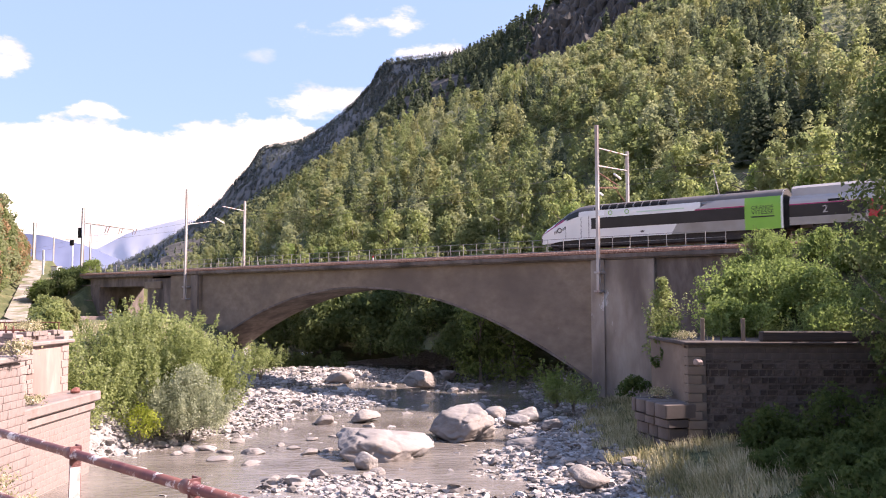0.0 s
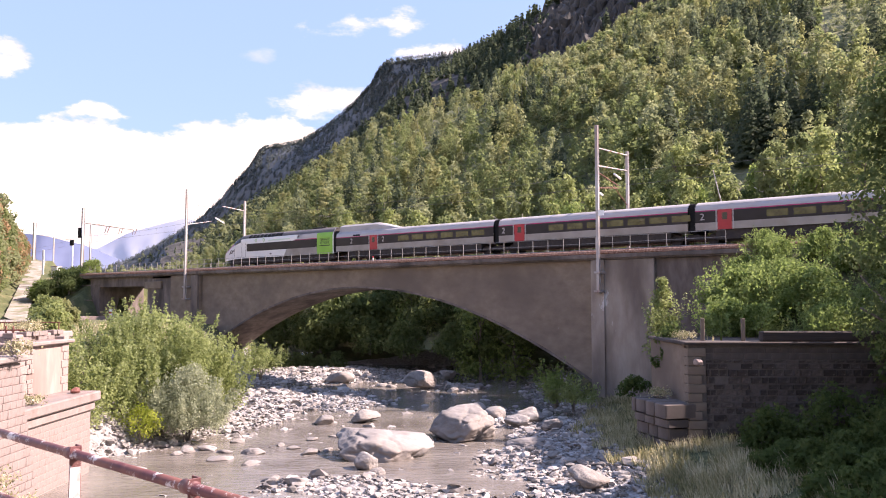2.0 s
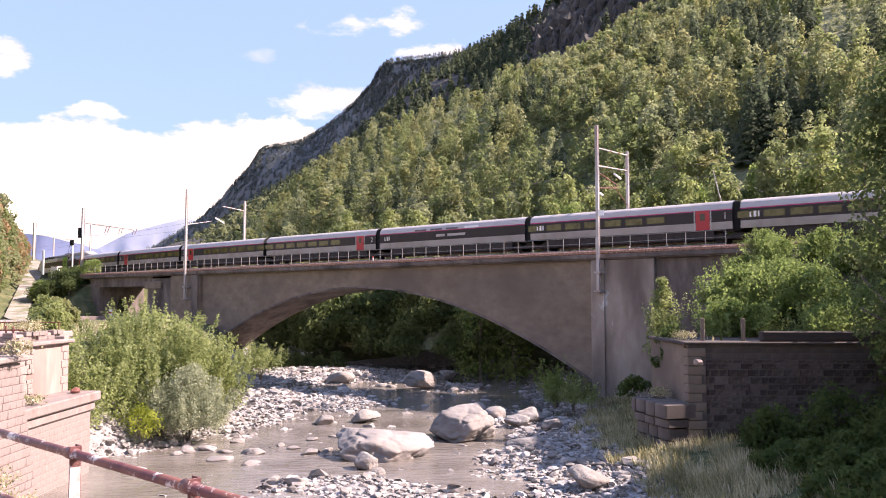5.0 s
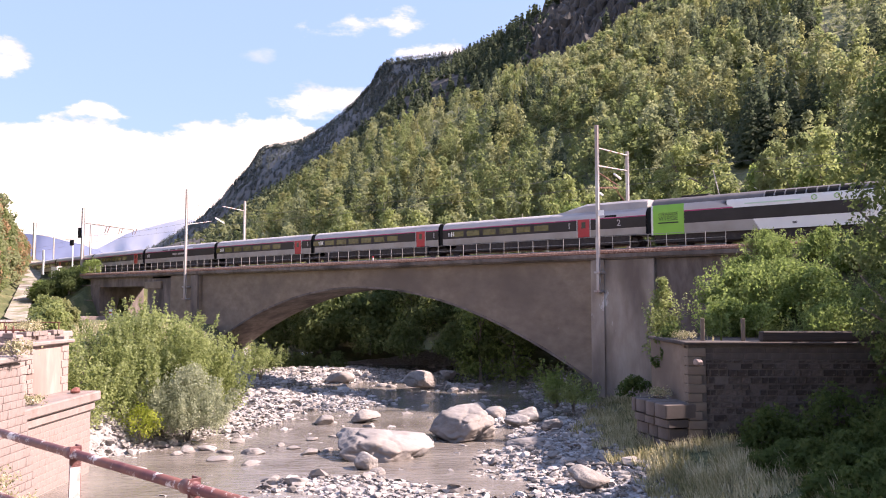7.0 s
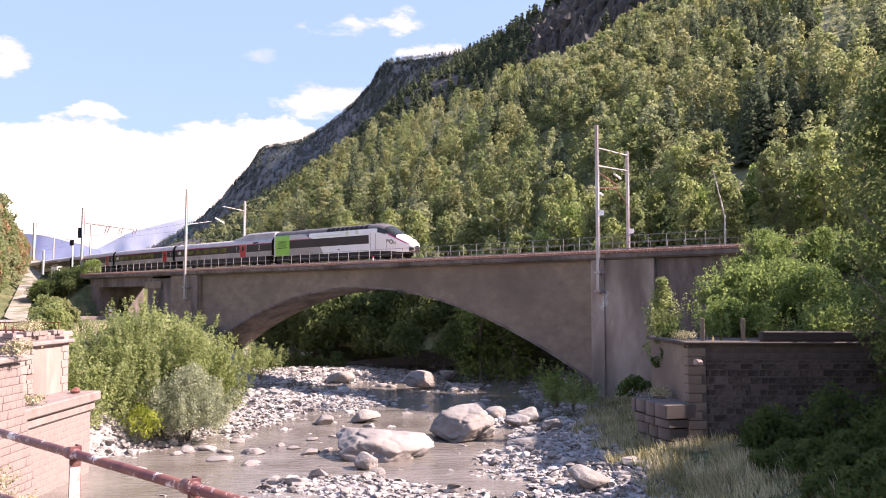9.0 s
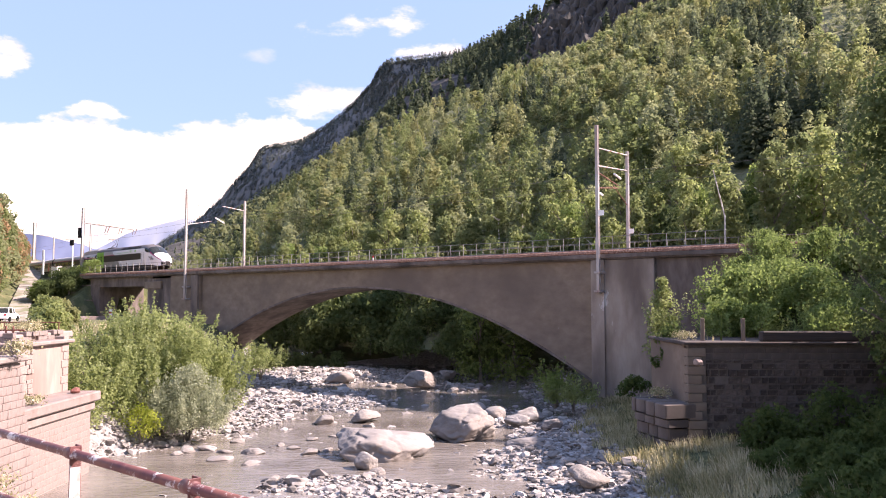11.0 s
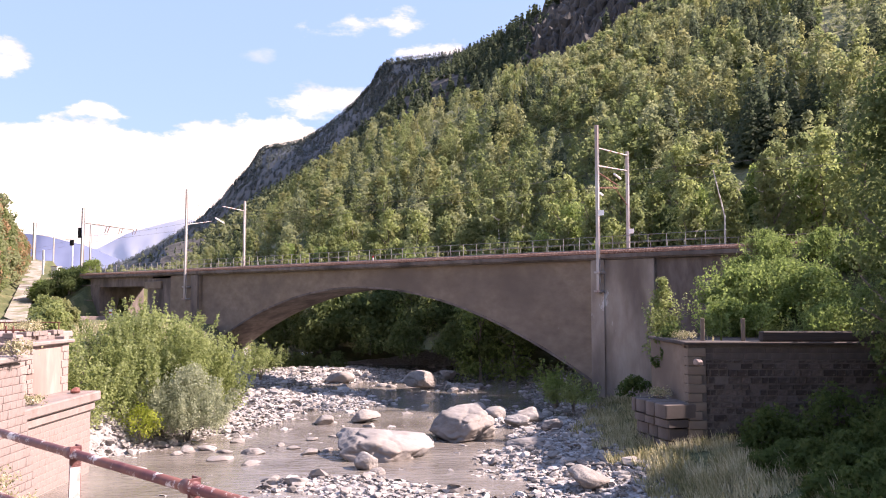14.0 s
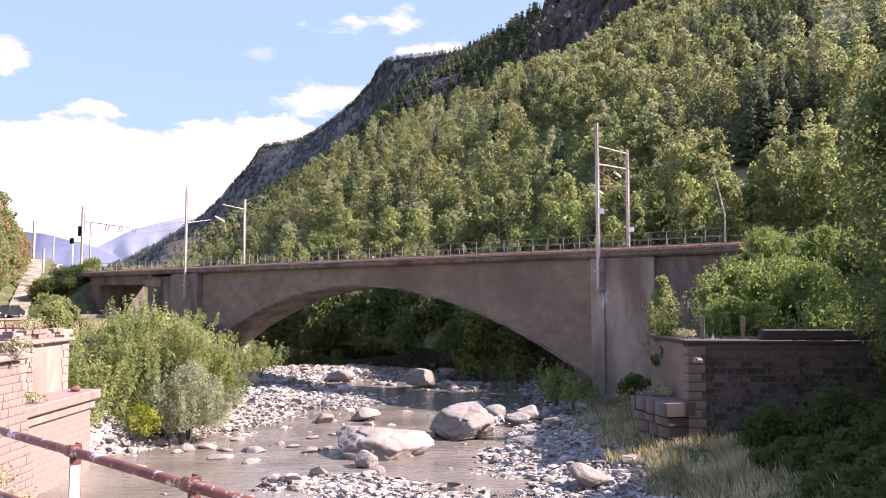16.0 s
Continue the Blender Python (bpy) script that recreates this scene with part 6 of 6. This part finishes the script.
    # bright thicket on the railway's bank above the wall
    kinds = [np.concatenate([crown(r, 2.5, 1.9, 46, 100, 0.1, 0.02, 0, 0.75, (0.2, 0.38)), wands(r, 46, 1.7, 3.3, 0.6, 0.085, 45)]) for _ in range(4)]
    first = {}
    for k in range(50):
        s, off = float(r.uniform(99.5, 122)), float(-r.uniform(3.6, 15.5))
        x, y = bridge_xy(s, off)
        if y < 41.8 or x / y < 0.345 + 0.02 * max(0.0, y - 46) / 10:
            continue
        sc = float(r.uniform(0.75, 1.15)) * (0.75 if off > -6 else 1.0)
        m = pose(x, y, ground_height(x, y) - 0.15, 0, 0, float(r.uniform(0, 360))) @ Matrix.Scale(sc, 4)
        i = k % 4
        if i not in first:
            first[i] = plant("knotweed_bush", kinds[i], M["knotweed"], "bright green broad-leaved bush on the railway bank", "bush", m, 2.0, 0.04, 7, 1.2, group="bushes on the railway bank", seed=40 + i)
        else:
            q = copy_thing(first[i], m)
            q.scale = (sc, sc, sc)
    # big shady tree at the wall's end
    tree("poplar_tree", 18.4, 30.5, 1.6, 16.5, 3.4, "poplar", "tall leafy tree before the retaining wall", 41, 90, 190, 0.12)
    # the next two stand right of the view, added for their shade
    tree("poplar_tree", 25.6, 34.0, 1.6, 14.0, 3.8, "shade_leaf", "broad leafy tree shading the retaining wall", 42, 60, 130, 0.26, low=0.06)
    tree("poplar_tree", 24.0, 37.6, 1.6, 11.0, 3.4, "shade_leaf", "broad leafy tree shading the retaining wall", 44, 60, 120, 0.25, low=0.06)
    tree("poplar_tree", 26.4, 43.5, 6.4, 12.0, 3.0, "willow", "grey-green tree above the retaining wall", 43, 44, 130, 0.18)
    # two more unseen trees, placed to throw shade over the bank
    tree("poplar_tree", 23.6, 28.6, 2.6, 12.0, 3.6, "shade_leaf", "broad leafy tree shading the bank", 46, 55, 110, 0.26, low=0.06)
    tree("poplar_tree", 20.8, 24.4, 2.8, 12.5, 3.4, "shade_leaf", "broad leafy tree shading the bank", 47, 55, 110, 0.26, low=0.06)
    for x, y, h, sd in ((15.2, 37.2, 2.3, 1), (17.6, 36.4, 3.2, 2), (20.2, 35.6, 3.4, 3), (18.6, 33.0, 2.2, 4), (14.6, 34.0, 1.2, 5), (16.3, 31.2, 1.8, 6), (18.8, 29.6, 2.2, 7), (17.4, 27.6, 1.7, 8), (21.0, 31.6, 2.6, 9), (15.4, 28.4, 1.0, 10), (12.3, 26.0, 1.0, 11), (13.6, 27.5, 1.3, 12), (13.9, 30.2, 1.3, 13), (12.9, 32.0, 0.9, 14), (12.0, 23.6, 1.0, 15), (13.2, 23.2, 1.2, 16), (12.9, 24.7, 1.2, 17), (14.4, 25.2, 1.4, 18), (11.2, 22.8, 0.8, 19)):
        plant("dark_bush", np.concatenate([crown(r, h, h * 0.62, 22, 120, 0.12, 0.02), wands(r, 22, h * 0.5, h * 1.1, 0.5, 0.1, 50)]), M["shade_leaf"], "dark green bush in the wall's shade", "bush", pose(x, y, ground_height(x, y) - 0.1), h * 0.7, 0.04, 6, h * 0.4, group="bushes before the wall", seed=50 + sd)
    for x, y, z, h in ((-16.3, 30.2, 6.4, 0.7), (-16.9, 28.4, 6.4, 0.8), (-14.9, 28.0, 1.0, 1.0), (-15.0, 26.6, 2.0, 1.2), (-20.2, 38.6, 6.9, 0.6), (-21.0, 40.5, 6.9, 0.8), (-18.0, 35.0, 4.0, 0.35), (11.6, 42.6, 3.4, 0.5), (12.8, 42.0, 6.5, 0.4)):
        plant("grass_tuft", wands(r, 26, 0.45, h, 0.5, 0.05, 24), M["grass"], "dry grass tuft rooted in old masonry", "grass tuft", pose(x, y, z), h * 0.7, 0.012, 6, 0.2, group="grass tufts on the masonry", seed=int(x * 10 + 900))
    # left: roadside shrubs and the hill
    for x, y, h, mt in ((-57.6, 115.5, 3.4, "poplar"), (-55.0, 117, 3.9, "poplar"), (-59.6, 117, 3.2, "knotweed"), (-57.0, 118.5, 4.2, "poplar"), (-55.5, 119.5, 3.0, "shade_leaf"), (-52.5, 118.0, 3.2, "knotweed"), (-30.4, 62, 2.2, "willow"), (-32.6, 66, 2.6, "willow"), (-28.4, 58, 1.9, "woods_yellow"), (-26.6, 54, 1.9, "willow"),
                        (-35.0, 70, 3.0, "willow"), (-34.1, 71.5, 2.3, "woods_yellow"), (-36.0, 73.5, 2.9, "woods_yellow"), (-25.2, 51, 2.2, "willow")):
        plant("roadside_bush", crown(r, h, h * 0.6, 40, 130, 0.12, 0.02, 0, 0.7, (0.22, 0.4)), M[mt], "sunlit green bush beside the road", "bush", pose(x, y, ground_height(x, y) - 0.2), h * 0.7, 0.05, 6, h * 0.35, group="roadside bushes", seed=int(70 + h * 10))
    t0 = [crown(r, 1.0, 0.25, 44, 60, 0.0195, 0.03, 0.3, 0.7, (0.22, 0.4)) for _ in range(4)]
    for k in range(72):
        y = float(r.uniform(106, 168))
        h = float(np.interp(y, [105, 120, 140, 168], [12.5, 14.5, 9.5, 5.0]) * r.uniform(0.8, 1.08))
        x = lane_x(y) - 1.5 - 0.12 * h - float(r.uniform(0, 1)) * 4.5
        e = empty("hillside_tree", pose(x, y, ground_height(x, y) - 0.2, 0, 0, float(r.uniform(0, 360))))
        kind = k % 4
        tagged(e, ("green tree on the lane's hillside", "yellowing tree on the lane's hillside", "reddening autumn tree on the lane's hillside", "green tree on the lane's hillside")[kind], "tree", "trees above the lane")
        if k < 4:
            bm = bmesh.new()
            add_trunk(bm, 1.0, 0.025, r, 5, 0.2)
            TR[k] = (part("trunk", bm, M["bark"], e), tri_soup("crown", t0[k], M[("woods", "woods_yellow", "autumn", "woods_pale")[k]], e))
        else:
            for o in TR[kind]:
                q = o.copy()
                scene.collection.objects.link(q)
                q.parent = e
        e.scale = (h, h, h)


TR = {}


def material_like(name, stops):
    return foliage(name, stops, 0.5)


def tree(name, x, y, z, h, rad, mat, label, seed, clumps, per, size, bark="bark", low=0.3, pointed=0.25, group=""):
    r = np.random.default_rng(seed)
    e = empty(name, pose(x, y, z, 0, 0, seed * 37))
    tagged(e, label, "tree", group)
    part("trunk", add_trunk(bmesh.new(), h, 0.018 * h, r, 9, rad), M[bark], e)
    tri_soup("crown", crown(r, h, rad, clumps, per, size, low, pointed), M[mat], e)
    return e


make_plants()


def make_line_trees():
    """The trees one can tell apart: along the line behind the tracks and beyond the arch."""
    r = np.random.default_rng(77)
    protos = []
    for k in range(7):
        slim = k in (2, 5)
        h, rad = (9.0, 1.3) if slim else (8.5, 2.3)
        e = tree("birch_tree" if slim else "hazel_tree", 0, 0, 0, h, rad, ("willow", "woods", "woods", "willow", "woods", "woods", "knotweed")[k],
                 "slender birch behind the railway" if slim else "leafy green tree behind the railway", 90 + k, 50, 42, 0.165, "birch_bark" if slim else "bark", 0.03, 0.45, "trees behind the railway")
        protos.append(e)
    used = set()

    def put(x, y, z, sc, k):
        m = pose(x, y, z, 0, 0, float(r.uniform(0, 360)))
        if k not in used:
            used.add(k)
            protos[k].matrix_world = m
            e = protos[k]
        else:
            e = copy_thing(protos[k], m)
        e.scale = (sc, sc, sc)
    for k in range(95):
        s = float(r.uniform(20, 128))
        off = float(r.uniform(10, 26))
        x, y = bridge_xy(s, off)
        if x < -0.30 * y or (42 < s < 92 and off < 15):
            continue
        put(x, y, max(ground_height(x, y), hill_z(x, y)) - 0.3, float(r.uniform(0.8, 1.35)), k % 7)
    for k in range(80):        # the dark grove seen through the arch
        s = float(r.uniform(24, 100))
        off = float(r.uniform(11, 27))
        x, y = bridge_xy(s, off)
        put(x, y, max(0.6, ground_height(x, y), hill_z(x, y)) - 0.3, float(r.uniform(0.8, 1.25)), (k + 3) % 7)
    for s, off, sc in ((70.5, 9.5, 1.35), (74.5, 10.0, 1.3), (67, 12.5, 1.2)):      # leafy boughs reaching in under the arch
        x, y = bridge_xy(s, off)
        put(x, y, max(0.3, ground_height(x, y)) - 0.3, sc, 6)
    # undergrowth at the grove's edge
    e0 = None
    for k in range(130):
        s, off = float(r.uniform(26, 97)), float(r.uniform(9.5, 12.5)) if k < 34 else float(r.uniform(12.5, 22))
        x, y = bridge_xy(s, off)
        sc = float(r.uniform(0.8, 1.5)) * (1.0 if k < 34 else 1.3)
        m = pose(x, y, max(0.0, ground_height(x, y), hill_z(x, y)) - 0.2, 0, 0, float(r.uniform(0, 360)))
        if e0 is None:
            e0 = e = plant("undergrowth_bush", crown(r, 2.6, 1.9, 26, 48, 0.18, 0.0), M["poplar"], "dark green bush in the shade beyond the arch", "bush", m, 1.6, 0.04, 6, 1.0, group="bushes beyond the arch", seed=60)
        else:
            e = copy_thing(e0, m)
        e.scale = (sc, sc, sc)
    for x, y, sc in ((-17.5, 102, 0.8), (-19.3, 104, 0.9), (-15.5, 101, 0.7), (-21.2, 105.5, 0.9), (-13.2, 99.5, 0.8)):
        e = copy_thing(e0, pose(x, y, ground_height(x, y) - 0.2, 0, 0, 40 * x))
        e.scale = (sc, sc, sc)
    # a bare white birch stem leaning out of the thicket
    b = empty("bare_birch", pose(*bridge_xy(97.5, 9.5), 12.0))
    tagged(b, "leaning white birch stem with few leaves", "tree")
    bm = tube((0, 0, -0.5), (0.05, 0, 4.0), 0.09, 0.075)
    add_tube(bm, (0.05, 0, 4.0), (-0.9, 0, 8.2), 0.075, 0.04)
    part("trunk", bm, M["birch_bark"], b)
    tri_soup("crown", crown(r, 9.0, 0.8, 8, 40, 0.16, 0.75), M["willow"], b)


make_line_trees()


def make_grass():
    r = np.random.default_rng(55)
    n = 52000
    x = r.uniform(4.5, 30, n)
    y = r.uniform(22, 40, n)
    x2 = r.uniform(7.5, 14, n // 5)
    y2 = r.uniform(41, 66, n // 5)
    x3 = r.uniform(-70, -21, n // 4)
    y3 = r.uniform(40, 84, n // 4)
    x, y = np.concatenate([x, x2, x3]), np.concatenate([y, y2, y3])
    tall = np.concatenate([np.ones(n), np.full(n // 5, 0.8), np.full(n // 4, 0.9)])
    keep, zs, hs = [], [], []
    for i in range(len(x)):
        if x[i] > 0 and x[i] < river_right(y[i]) + 2.2 + 1.3 * noise2(x[i], y[i], 2.0, 2.0):
            continue
        c = noise2(x[i], y[i], 2.2, 8.0)
        if c < -0.25 or (x[i] > 15 and i % 3):
            continue
        keep.append(i)
        zs.append(ground_height(x[i], y[i]))
        hs.append((0.35 + 0.5 * max(0, c + 0.3)) * tall[i])
    x, y, z, hs = x[keep], y[keep], np.array(zs), np.array(hs) * r.uniform(0.6, 1.4, len(keep))
    a = r.uniform(0, 6.28, len(x))
    w = 0.013 + 0.012 * r.uniform(0, 1, len(x)) + 0.0004 * y
    lean = r.normal(size=(len(x), 2)) * 0.3 + np.array([-0.15, 0])
    root = np.stack([x, y, z - 0.03], 1)
    side = np.stack([np.cos(a) * w, np.sin(a) * w, np.zeros(len(x))], 1)
    tip = root + np.stack([lean[:, 0] * hs, lean[:, 1] * hs, hs], 1)
    tagged(tri_soup("grass", np.stack([root - side, root + side, tip], 1), M["grass"]), "tall dry yellow-green grass on the banks", "grass", kind="stuff")


make_grass()


def motions():
    times = [0.5 * i for i in range(33)]
    for car, sa, sb in TRAIN:
        walk(car, [(t, set_on_line(car, train_place(t) + sa, train_place(t) + sb, 0)) for t in times])
    for car, way, keys, _ in CARS:
        rows = []
        for t in sorted(set([k[0] for k in keys] + [0.5 * i for i in range(33)])):
            y = float(np.interp(t, [k[0] for k in keys], [k[1] for k in keys]))
            p, d = road_at(y)
            side = Vector((d.y, -d.x)) * (1.5 * way)
            rows.append((t, pose(p.x + side.x, p.y + side.y, ROAD_Z + 0.01, 0, 0, math.degrees(math.atan2(d.y * way, d.x * way)))))
        walk(car, rows)


motions()
